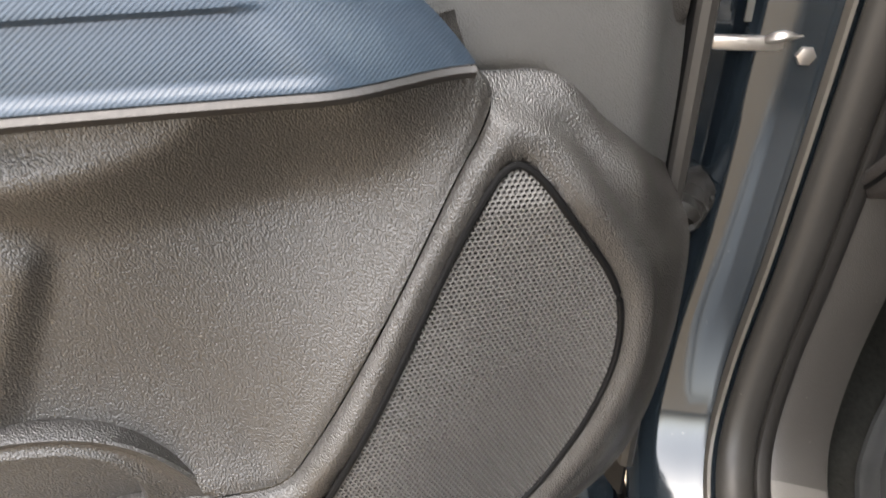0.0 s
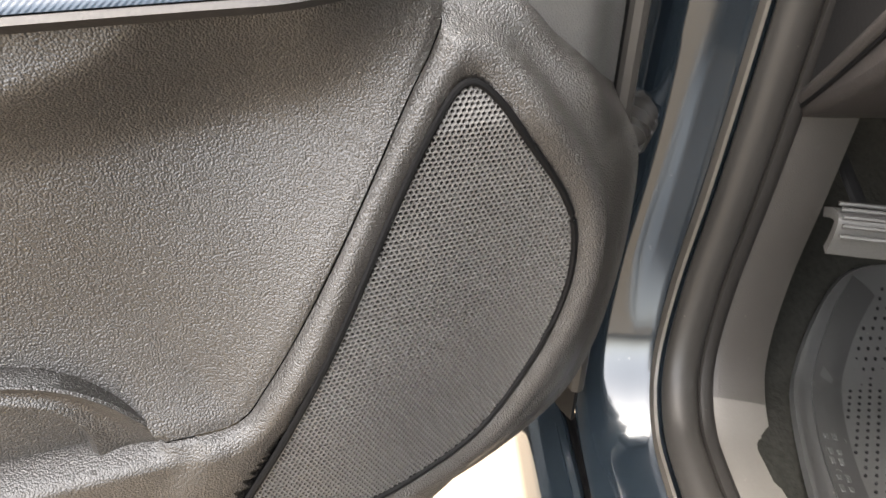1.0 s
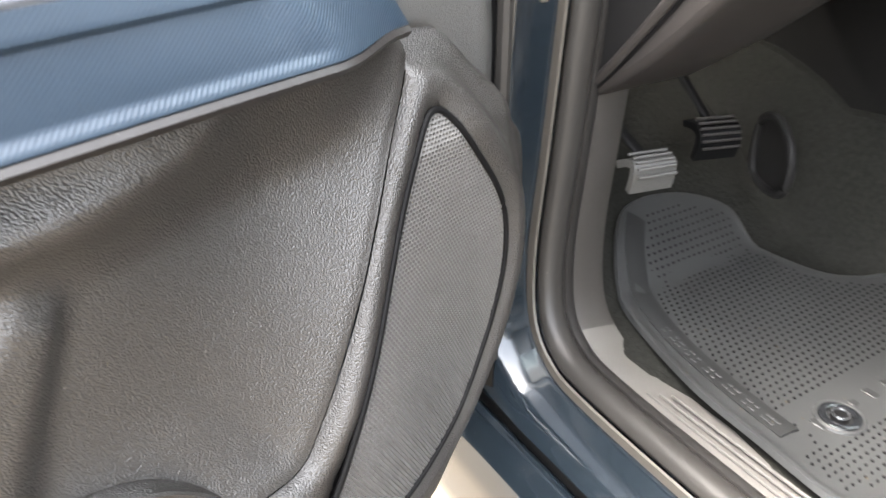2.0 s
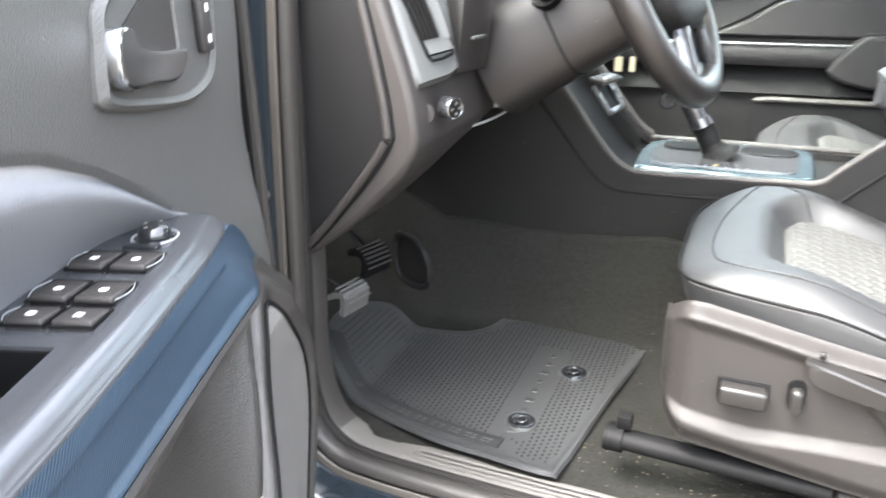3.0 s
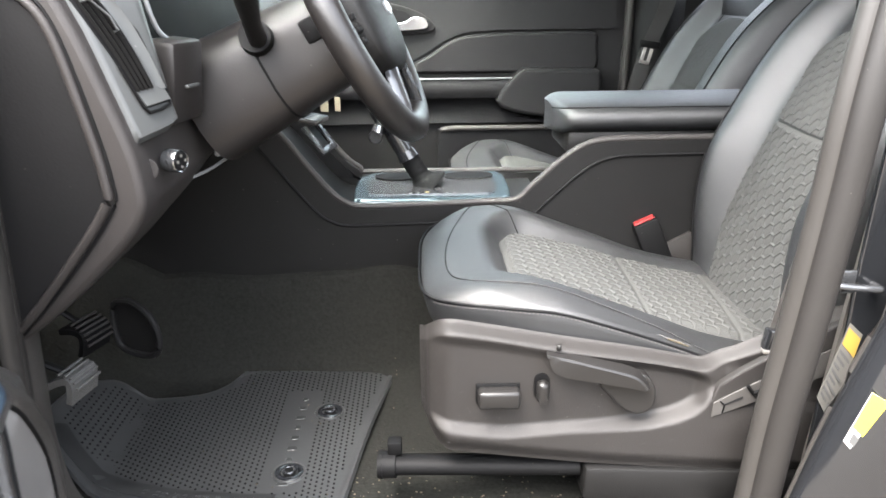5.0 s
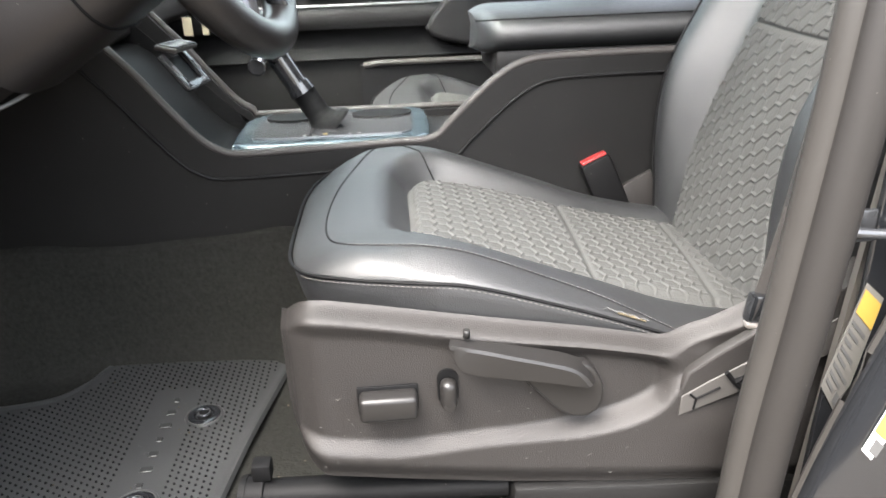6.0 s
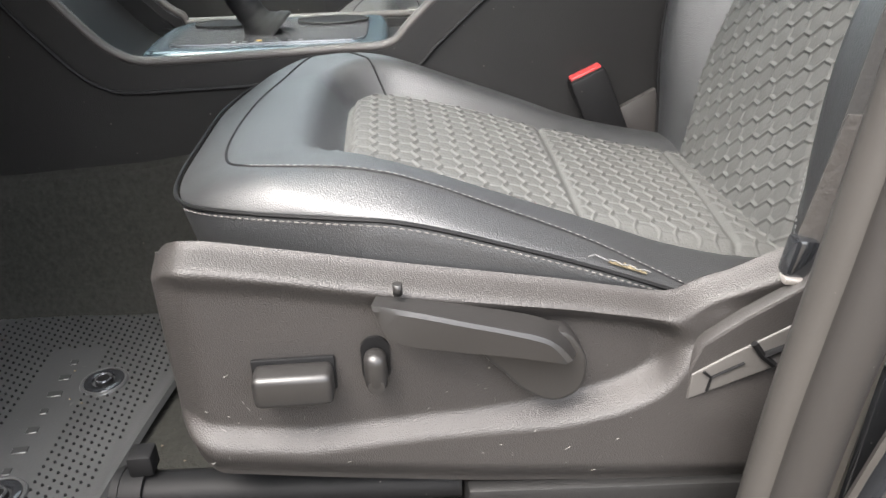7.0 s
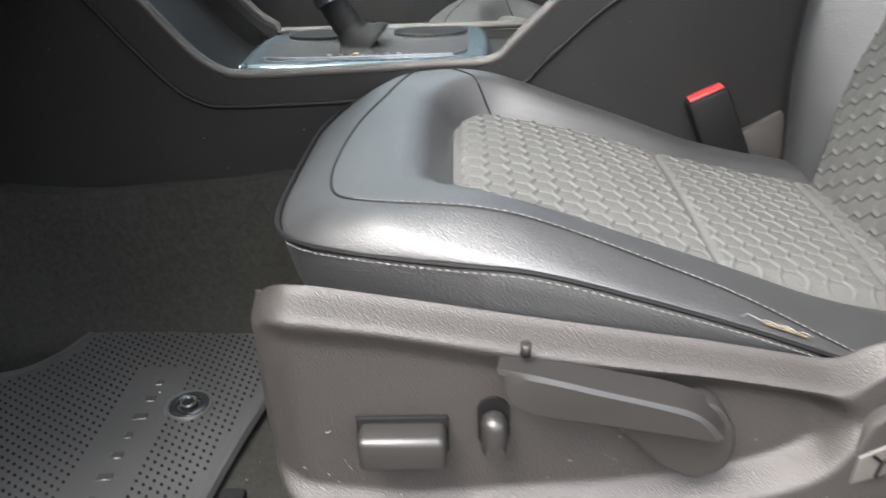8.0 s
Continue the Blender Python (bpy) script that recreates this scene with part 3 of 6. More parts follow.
door = thing("car_door", tuple(dp(0.2, 0, 0.62)), "open front door with dark grained panel and blue trim", "car door")
SPLIT = pairs2(curve([(-0.020, 1.150), (-0.031, 1.123), (-0.043, 1.108), (-0.045, 1.095), (-0.036, 1.073), (-0.020, 1.047), (0.019, 0.977), (0.070, 0.888), (0.097, 0.845), (0.110, 0.827),
                      (0.125, 0.819), (0.145, 0.8180), (0.174, 0.818), (0.22, 0.817), (0.30, 0.815), (0.55, 0.81), (0.80, 0.82)], 6))
EDGE = pairs2(curve([(-0.20, 1.19), (-0.202, 1.12), (-0.200, 1.05), (-0.205, 1.01), (-0.219, 0.965), (-0.222, 0.90), (-0.219, 0.85), (-0.210, 0.79), (-0.190, 0.735), (-0.150, 0.690),
                     (-0.08, 0.650), (0.05, 0.632), (0.25, 0.630), (0.55, 0.63), (0.80, 0.64)], 6))
GRILLE = pairs2(curve([(0.128, 0.742), (0.085, 0.815), (0.038, 0.896), (-0.012, 0.992), (-0.040, 1.040), (-0.058, 1.055), (-0.076, 1.045), (-0.101, 1.012), (-0.136, 0.962), (-0.149, 0.920),
                       (-0.146, 0.868), (-0.122, 0.805), (-0.080, 0.748), (-0.023, 0.722), (0.050, 0.708), (0.105, 0.706), (0.130, 0.718)], 6, True))


LEAN_W = [(0.70, 0.030), (0.80, 0.034), (0.855, 0.031), (0.90, 0.0248), (0.936, 0.019), (0.969, 0.013), (1.006, 0.006), (1.04, -0.001), (1.09, -0.010), (1.15, -0.012)]
SPLIT_W = [(0.80, 0.030), (0.88, 0.0305), (0.91, 0.0295), (0.939, 0.027), (0.971, 0.022), (0.998, 0.016), (1.027, 0.010), (1.052, 0.004), (1.10, -0.005), (1.15, -0.008)]


def plain_base(u, z):
    """The carrier's general form: flat by the hinge, leaning into the cab towards the pocket."""
    hinge = 0.007 - 0.020 * ease(1.02, 1.10, z)
    return hinge + (sum(interp(z + k * 0.02, LEAN_W) for k in (-1, 0, 1)) / 3 - hinge) * ease(-0.13, 0.06, u)


RIDGE_Z = 1.035
ARCH = curve([(0.146, 0.806), (0.157, 0.817), (0.172, 0.833), (0.196, 0.862), (0.226, 0.884), (0.262, 0.895), (0.31, 0.896), (0.37, 0.88)], 6)


def inner_base(u, z):
    e = edge_distance(u, z, SPLIT, False)
    w = sum(interp(z + k * 0.02, SPLIT_W) for k in (-1, 0, 1)) / 3 - 0.034 * (1 - math.exp(-e / 0.050)) * ease(1.12, 1.02, z)
    if u > 0.146:
        w -= 0.030 * ease(0.012, 0.022, float(np.interp(u, [p[0] for p in ARCH], [p[1] for p in ARCH])) - z)
    w += 0.022 * ease(1.03, 1.135, z) * ease(-0.04, 0.05, u) + 0.040 * ease(0.07, 0.24, u) * ease(0.90, 1.12, z)
    s = 0.555 * (u - 0.250) - 0.832 * (z - RIDGE_Z)
    d = 0.832 * (u - 0.250) + 0.555 * (z - RIDGE_Z)
    half = 0.022 + 0.26 * max(0.0, min(0.13, s))
    return w + 0.013 * ease(half, half * 0.35, abs(d)) * ease(-0.014, 0.020, s) * ease(0.22, 0.12, s)


CREASE = [(-0.060, 1.160), (-0.098, 1.103), (-0.131, 1.063), (-0.202, 0.996), (-0.30, 0.92)]


def carrier_w(u, z):
    """Height of the outer panel round the speaker."""
    lip = edge_distance(u, z, SPLIT, False)
    rim = edge_distance(u, z, EDGE, False)
    g = edge_distance(u, z, GRILLE) * (1 if inside(u, z, GRILLE) else -1)
    start = inner_base(u, z) - 0.0035
    body = plain_base(u, z) - 0.002
    reach = 0.038 + 0.020 * ease(-0.07, 0.0, u)
    body += 0.0135 * ease(reach, reach - 0.015, -g) * (0.55 + 0.45 * ease(0.0, 0.018, -g)) * (1 - 0.6 * ease(0.05, 0.10, u) * ease(0.87, 0.80, z)) - 0.018 * ease(-0.001, 0.004, g)
    body -= 0.026 * ease(0.050, 0.0, rim)
    z_line = float(np.interp(u, [p[0] for p in reversed(CREASE)], [p[1] for p in reversed(CREASE)]))
    body -= 0.034 * ease(-0.003, 0.034, z - z_line) * ease(-0.040, -0.060, u)
    w = start + (body + 0.004 - start) * math.sqrt(1 - (1 - min(1.0, lip / 0.016)) ** 2)
    return w + (-0.046 - w) * ease(1.085, 1.145, z)


def inner_w(u, z):
    """Height of the soft inner panel below the armrest."""
    d = edge_distance(u, z, SPLIT, False)
    w = inner_base(u, z)
    w -= max(0.0, w - 0.026 + 0.014 * ease(0.18, 0.30, u)) * ease(1.07, 1.10, z)
    return w - 0.003 * ease(0.010, 0.0, d) - 0.004 * ease(0.0012, 0.0, d)


def ruled(a, b, fw, steps):
    """A surface between two lines on the door with the height fw."""
    bm = bmesh.new()
    rows = []
    for p, q in zip(a, b):
        rows.append([dp(p[0] + (q[0] - p[0]) * t, fw(p[0] + (q[0] - p[0]) * t, p[1] + (q[1] - p[1]) * t), p[1] + (q[1] - p[1]) * t) for t in steps])
    grid_into(bm, rows)
    bmesh.ops.recalc_face_normals(bm, faces=bm.faces)
    return bm


DENSE = lambda n: [0, 0.004, 0.01, 0.018, 0.03, 0.045] + [0.06 + 0.94 * k / n for k in range(n + 1)]


def resample(a, b, n):
    """Both lines at n places that are evenly spread along the first."""
    d = np.r_[0, np.cumsum([math.dist(p, q) for p, q in zip(a, a[1:])])]
    at = np.interp(np.linspace(0, d[-1], n), d, range(len(a)))
    pick = lambda line: [tuple(float(np.interp(k, range(len(line)), [p[c] for p in line])) for c in (0, 1)) for k in at]
    return pick(a), pick(b)


fine_split, fine_edge = resample(SPLIT, EDGE, 230)
part("outer_panel", ruled(fine_split, fine_edge, carrier_w, DENSE(70)), PANEL, door, "dark grained plastic round the speaker")
TOPLINE = [(-0.018 + 0.818 * ease(-0.25, 1.15, k / 229) / 1.0 - 0.818 * ease(-0.25, 1.15, 0) , 1.155) for k in range(230)]
part("inner_panel", ruled(fine_split, TOPLINE, inner_w, DENSE(50)), PANEL, door, "soft dark brown-grey grained panel")


def hex_grille(outline, pitch, wfun, hole=0.72, depth=0.003):
    """A plate with a honeycomb of round-cornered holes."""
    bm = bmesh.new()
    r = pitch / math.sqrt(3)
    cache = {}

    def vert(u, z, dw):
        key = (round(u, 5), round(z, 5), dw)
        if key not in cache:
            cache[key] = bm.verts.new(dp(u, wfun(u, z) + dw, z))
        return cache[key]

    lo_u, hi_u = min(p[0] for p in outline), max(p[0] for p in outline)
    lo_z, hi_z = min(p[1] for p in outline), max(p[1] for p in outline)
    row, z = 0, lo_z
    while z < hi_z:
        u = lo_u + (pitch / 2 if row % 2 else 0)
        while u < hi_u:
            if inside(u, z, outline) and edge_distance(u, z, outline) > pitch * 0.25:
                ang = [math.radians(30 + 60 * k) for k in range(6)]
                o = [vert(u + r * math.cos(a), z + r * math.sin(a), 0.0) for a in ang]
                i = [bm.verts.new(dp(u + r * hole * math.cos(a), wfun(u, z), z + r * hole * math.sin(a))) for a in ang]
                k2 = [bm.verts.new(dp(u + r * hole * math.cos(a), wfun(u, z) - depth, z + r * hole * math.sin(a))) for a in ang]
                for k in range(6):
                    n = (k + 1) % 6
                    bm.faces.new((o[k], o[n], i[n], i[k]))
                    bm.faces.new((i[k], i[n], k2[n], k2[k]))
            u += pitch
        z += pitch * math.sqrt(3) / 2
        row += 1
    bmesh.ops.recalc_face_normals(bm, faces=bm.faces)
    return bm


speaker_w = lambda u, z: plain_base(u, z) + 0.0095
part("speaker_grille", hex_grille(GRILLE, 0.0040, speaker_w, 0.76, 0.0025), GRILLE_PAINT, door, "black perforated speaker grille", sharp=60)
part("speaker_backing", prism(GRILLE, lambda a, b, c: dp(a, speaker_w(a, b) - 0.0085 - c, b), 0.0012), BLACK, door)
part("grille_gap", tube([dp(u, speaker_w(u, z) + 0.0005, z) for u, z in GRILLE], 0.0028, 8, closed=True), BLACK, door)

# pocket arch at the foot of the inner panel
ARCH_IN = curve([(0.220, 0.798), (0.221, 0.812), (0.223, 0.840), (0.236, 0.861), (0.252, 0.870), (0.272, 0.875), (0.31, 0.876), (0.36, 0.86)], 6)
def collar_w(v):
    return 0.004 + 0.018 * ease(0.0, 0.09, v) - 0.005 * ease(0.09, 0.5, v) + 0.003 * ease(0.6, 0.86, v) - 0.022 * ease(0.90, 1.0, v)


part("pocket_collar", sheet(lambda u, v: dp(*[float((1 - v) * ARCH[round(u * 42)][0] + v * ARCH_IN[round(u * 42)][0]),
                                             collar_w(v),
                                             float((1 - v) * ARCH[round(u * 42)][1] + v * ARCH_IN[round(u * 42)][1])]), 42, 14, 0.004), PANEL, door, "smooth collar of the bottle pocket")
part("pocket_floor", prism([(0.218, 0.800), (0.221, 0.840), (0.234, 0.863), (0.252, 0.873), (0.31, 0.878), (0.42, 0.86), (0.42, 0.80)], lambda a, b, c: dp(a, 0.006 - c, b), 0.004), PANEL, door)

# armrest: graphite top, switch plate, blue side trim
GR_TOP = 1.192


def blue_top_w(u):
    return sum(interp(u + k * 0.012, [(0.03, 0.016), (0.05, 0.019), (0.12, 0.032), (0.256, 0.043), (0.354, 0.047), (0.8, 0.055)]) for k in (-1, 0, 1)) / 3


def blue_side(u, v):
    front = 0.040 - 0.067 * v ** 0.6
    uu = front + (0.80 - front) * u ** 1.6
    taper = ease(0.0, 0.10, uu - front)
    low = 0.014 + 0.034 * taper + 0.010 * ease(0.05, 0.5, uu)
    s = math.sin(v * 1.4) / math.sin(1.4)
    w = blue_top_w(uu) * (1 - s) + low * s
    w -= 0.0045 * ease(0.10, 0.13, uu + 0.05 * v) * ease(0.22, 0.30, v) * ease(0.98, 0.86, v)
    z = 1.184 - 0.057 * v - 0.004 * ease(0.0, 0.5, uu)
    return dp(uu, w, z)


part("side_trim", sheet(blue_side, 90, 30, 0.004), BLUE, door, "satin blue ribbed trim strip with pale scuffs")


def under(u, v):
    a = blue_side(u, 1.0)
    return a + INW * (0.0035 * math.sin(math.pi * min(1, v * 4)) - 0.050 * max(0.0, v - 0.12)) + Vector((0, 0, -0.001 - 0.011 * ease(0, 0.25, v) + 0.008 * v))


part("armrest_underside", sheet(under, 60, 10, 0.003), SHROUD, door, "grey lip under the armrest")


def back_w(u):
    """Where the switch plate meets the elbow pad."""
    return sum(interp(u + k * 0.008, [(0.028, -0.030), (0.042, -0.036), (0.070, -0.060), (0.112, -0.072), (0.8, -0.073)]) for k in (-1, 0, 1)) / 3


NOSE = [(0.0, 0.036), (0.15, 0.028), (0.35, 0.024), (0.55, 0.026), (0.75, 0.030), (1.0, 0.0385)]


def grip(uu, v, nose):
    """Across the armrest: a flat plate that rolls over a crown down to the blue trim."""
    lo, hi = back_w(uu), blue_top_w(uu)
    roll = min(0.036, 0.7 * (hi - lo))
    if v < 0.4:
        w, z = lo + (hi - roll - lo) * v / 0.4, 0.0
    else:
        a = (v - 0.4) / 0.6
        w = hi - roll + roll * math.sin(a * 1.5708) ** 0.9
        z = 0.0035 * math.sin(math.pi * min(1.0, a * 1.5)) - 0.0125 * (1 - math.cos(a * 1.5708)) ** 1.1
    z -= 0.011 * ease(0.030, 0.0, uu - nose) ** 2
    return dp(uu, w, GR_TOP + 0.004 + z - 0.004 * ease(0.0, 0.5, uu))


def plate(u, v):
    nose = sum(interp(v + k * 0.05, NOSE) for k in (-1, 0, 1)) / 3
    return grip(nose + (0.283 - nose) * u ** 1.3, v, nose)


part("armrest_top", join(sheet(plate, 40, 30, 0.006), sheet(lambda u, v: grip(0.283 + 0.517 * u, 0.36 + 0.64 * v, 0.0), 20, 20, 0.006)), ARM_TOP, door, "glossy graphite armrest rail and switch plate")
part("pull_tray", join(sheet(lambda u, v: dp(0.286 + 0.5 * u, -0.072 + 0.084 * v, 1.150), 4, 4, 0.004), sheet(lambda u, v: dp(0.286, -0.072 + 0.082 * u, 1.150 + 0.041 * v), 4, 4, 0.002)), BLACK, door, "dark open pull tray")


def window_switch(u, w, size, arc):
    m = Matrix.Translation(dp(u, w, GR_TOP + 0.0035)) @ Matrix.Rotation(math.atan2(AWAY.y, AWAY.x), 4, "Z")
    sw = part("window_switch", box((size[0], size[1], 0.009), m @ pose(0, 0, 0, 0, -5, 0), 0.0025, 3), DASH, door, "black rocker switch with a small pale pictogram")
    part("pictogram", box((0.006, 0.0055, 0.0008), m @ pose(0.001, 0, 0.0045, 0, -5, 0), 0.0002, 1), WHITE, sw)
    part("well", tube([m @ Vector((0.53 * size[0] * a, 0.53 * size[1] * b, 0.0016)) for a, b in ((-1, -1), (1, -1), (1, 1), (-1, 1))], 0.0012, 6, closed=True), BLACK, sw)
    for k in arc:
        part("bright_edge", tube([m @ Vector((0.5 * size[0] * (t - 0.5) * 1.7, k * (0.53 * size[1] + 0.004 * math.sin(math.pi * t)), 0.0034)) for t in [q / 8 for q in range(9)]], 0.0005, 5), SILVER, sw)
    return sw


for uu, w1, w2, deep in ((0.158, -0.042, -0.009, 0.034), (0.213, -0.038, -0.005, 0.033), (0.251, -0.034, -0.001, 0.024)):
    window_switch(uu, w1, (deep, 0.027), (-1,))
    window_switch(uu, w2, (deep, 0.028), (1,) if deep > 0.03 else ())
knob_m = Matrix.Translation(dp(0.104, -0.020, GR_TOP + 0.009))
mk = part("mirror_knob", disc(0.0150, 0.013, knob_m, 28, 0.004, 0.012), GLOSS_BLACK, door, "round black mirror adjuster")
part("collar", ring(0.0185, 0.0011, knob_m @ pose(0, 0, -0.0045)), SILVER, mk)
for k in range(4):
    part("pictogram", box((0.0025, 0.0025, 0.0006), knob_m @ pose(0.0085 * math.cos(k * 1.57), 0.0085 * math.sin(k * 1.57), 0.0066), 0.0001, 1), LABEL_GREY, mk)
part("mirror_select", box((0.010, 0.030, 0.007), Matrix.Translation(dp(0.126, -0.021, GR_TOP + 0.0035)) @ Matrix.Rotation(math.atan2(AWAY.y, AWAY.x), 4, "Z"), 0.002), GLOSS_BLACK, door)

# upper door: pad, panel, handle
PAD_TOP = [(0.030, 1.188), (0.046, 1.201), (0.070, 1.219), (0.101, 1.241), (0.149, 1.268), (0.211, 1.294), (0.264, 1.306), (0.40, 1.312), (0.80, 1.31)]


def upper(u, v):
    uu = -0.205 + 1.0 * u
    low = interp(uu, [(-0.21, 0.985), (-0.202, 0.996), (-0.131, 1.063), (-0.098, 1.103), (-0.080, 1.112), (-0.03, 1.112), (0.02, 1.115)]) - 0.004
    low += (interp(uu, PAD_TOP) - 0.006 - low) * ease(0.025, 0.045, uu)
    z = low + (1.48 - low) * v
    w = -0.036 + 0.010 * ease(1.15, 1.40, z) - 0.03 * ease(0.05, 0.0, uu + 0.205) - 0.020 * ease(1.42, 1.48, z) + 0.018 * ease(1.26, 1.06, z) - 0.006 * ease(0.008, 0.0, z - low)
    return dp(uu, w, z)


part("upper_panel", sheet(upper, 100, 60, -0.004), PANEL_UP, door, "grey grained upper door panel")


def pad(u, v):
    uu = 0.032 + 0.768 * u ** 1.3
    top = sum(interp(uu + k * 0.014, PAD_TOP) for k in (-2, -1, 0, 1, 2)) / 5
    z = 1.176 + (top - 1.176) * v
    low = back_w(uu) + 0.004
    w = low + (-0.020 - low) * ease(0.0, 1.0, v) - 0.024 * ease(0.70, 1.0, v) ** 1.5
    return dp(uu, w, z)


part("armrest_pad", sheet(pad, 70, 30, -0.004), PAD, door, "blue-grey vinyl elbow pad")
BEZ = pairs2(curve([(0.138, 1.350), (0.126, 1.384), (0.073, 1.403), (-0.022, 1.411), (-0.078, 1.402), (-0.086, 1.370), (-0.080, 1.325), (-0.058, 1.297), (-0.004, 1.287), (0.075, 1.296), (0.137, 1.309), (0.143, 1.325)], 5, True))
BEZ_IN = [(0.028 + (a - 0.028) * 0.86, 1.349 + (b - 1.349) * 0.84) for a, b in BEZ]
bz = bmesh.new()
rows_b = []
for (a, b), (c, d) in zip(BEZ, BEZ_IN):
    rows_b.append([dp(a, -0.034, b), dp(a * 0.985 + c * 0.015, -0.024, b * 0.985 + d * 0.015), dp((a + c) / 2, -0.019, (b + d) / 2), dp(c, -0.022, d), dp(c, -0.045, d)])
grid_into(bz, rows_b, close_u=True)
bmesh.ops.recalc_face_normals(bz, faces=bz.faces)
bezel = part("handle_bezel", bz, PANEL_UP, door, "grey handle surround")
part("recess", prism(BEZ_IN, lambda a, b, c: dp(a, -0.0245 - c, b), 0.002), PANEL_UP, bezel)
BOWL = [(0.098, 1.318), (0.094, 1.364), (0.060, 1.382), (0.006, 1.394), (0.004, 1.318)]
part("bowl_rim", tube([dp(a, -0.0225, b) for a, b in BOWL[3:] + BOWL[:1]], 0.0030, 8), PANEL_UP, bezel)
# flat plate whose darker colour paints the shade inside the bowl
part("bowl", prism(BOWL, lambda a, b, c: dp(a, -0.0228 - c, b), 0.002), DASH, bezel, "flat darker plate with the shade of a finger bowl")
HND = pairs2(curve([(0.128, 1.362), (0.106, 1.364), (0.098, 1.350), (0.060, 1.342), (0.010, 1.338), (-0.004, 1.334), (0.004, 1.322), (0.030, 1.313), (0.080, 1.318), (0.128, 1.324)], 4, True))
part("pull_handle", prism(HND, lambda a, b, c: dp(a, -0.008 + 0.008 * ease(0.12, 0.0, a) * -1 - c, b), 0.012, 0.003), CHROME, bezel, "chrome inner door handle")
lock = part("lock_switch", box((0.022, 0.052, 0.008), Matrix.Translation(dp(-0.048, -0.018, 1.354)) @ Matrix.Rotation(math.atan2(INW.y, INW.x), 4, "Z") @ pose(0, 0, 0, 90, 0, 90), 0.003), DASH, bezel, "upright dark lock switch")
for zz in (1.368, 1.340):
    part("pictogram", box((0.005, 0.007, 0.001), Matrix.Translation(dp(-0.048, -0.0135, zz)) @ Matrix.Rotation(math.atan2(INW.y, INW.x), 4, "Z") @ pose(0, 0, 0, 90, 0, 90), 0.0003, 1), WHITE, lock)

# shell of the door behind the panels
part("shell", sheet(lambda u, v: dp(-0.235 + 1.06 * u, -0.13 - 0.035 * math.sin(math.pi * v) - 0.02 * math.sin(math.pi * u), 0.56 + 0.92 * v), 20, 20, 0.01), PAINT, door, "dark blue painted outer skin")
part("hinge_face", sheet(lambda u, v: dp(-0.212 + 0.012 * math.sin(math.pi * u) - 0.02 * u, -0.035 - 0.10 * u, 0.66 + 0.80 * v), 6, 20, 0.004), BLACK, door)
part("bottom_face", sheet(lambda u, v: dp(0.0 + 0.80 * v, -0.02 - 0.11 * u, 0.645), 4, 8, 0.004), PAINT, door)
part("front_seal", tube([dp(-0.212, -0.040, 0.70 + 0.77 * k / 10) for k in range(11)], 0.008, 8), RUBBER, door)
win = part("window_frame", tube([dp(-0.16, -0.06, 1.47), dp(0.10, -0.07, 1.72), dp(0.45, -0.09, 1.84), dp(0.80, -0.09, 1.83), dp(0.82, -0.07, 1.47)], 0.018, 8), BLACK, door)

rnd = random.Random(5)
spots = [(rnd.uniform(-0.20, 0.10), rnd.uniform(0.68, 0.84)) for k in range(60)] + [(rnd.uniform(-0.205, -0.16), rnd.uniform(0.84, 1.10)) for k in range(16)]
spots = [q for q in spots if edge_distance(q[0], q[1], EDGE, False) > 0.012 and q[0] > np.interp(q[1], [p[1] for p in reversed(EDGE[:60])], [p[0] for p in reversed(EDGE[:60])])]
part("lint", lint([(dp(u, (speaker_w(u, z) if inside(u, z, GRILLE) else carrier_w(u, z)) + 0.0008, z), AWAY, Vector((0, 0, 1))) for u, z in spots[:48]], 3, 0.005), LINT, door, kind="stuff")

# ---- floor mat and pedals ----
mat = thing("floor_mat", (-0.35, 0.6, 0.655), "black ribbed rubber floor mat with two eyelets", "floor mat")
MAT_OUT = pairs2(curve([(-0.088, 0.845), (-0.155, 0.856), (-0.300, 0.868), (-0.368, 0.880), (-0.400, 0.850), (-0.418, 0.805), (-0.450, 0.768), (-0.50, 0.752), (-0.57, 0.745), (-0.628, 0.742), (-0.668, 0.66),
                        (-0.672, 0.560), (-0.632, 0.500), (-0.541, 0.440), (-0.385, 0.392), (-0.27, 0.380), (-0.170, 0.374), (-0.152, 0.40), (-0.122, 0.62), (-0.084, 0.825)], 5, True))
mat_z = lambda x, y: 0.655 + toe(x) + 0.004 * ease(0.45, 0.38, y) + 0.016 * ease(0.84, 0.90, y)
bm = bmesh.new()
CX, CY = -0.36, 0.60
rings_m = [1.0, 0.985, 0.975, 0.955, 0.945] + [0.9 - 0.1 * k for k in range(9)]
rows_m = []
for s in rings_m:
    lift = 0.0062 if s < 1 else 0.0
    lift -= 0.0012 if s < 0.95 else 0.0
    rows_m.append([(CX + (x - CX) * s, CY + (y - CY) * s, mat_z(CX + (x - CX) * s, CY + (y - CY) * s) + lift) for x, y in MAT_OUT])
vs_m = grid_into(bm, rows_m, close_v=True)
bm.faces.new(vs_m[-1])
bmesh.ops.recalc_face_normals(bm, faces=bm.faces)
part("sheet", bm, MAT, mat)


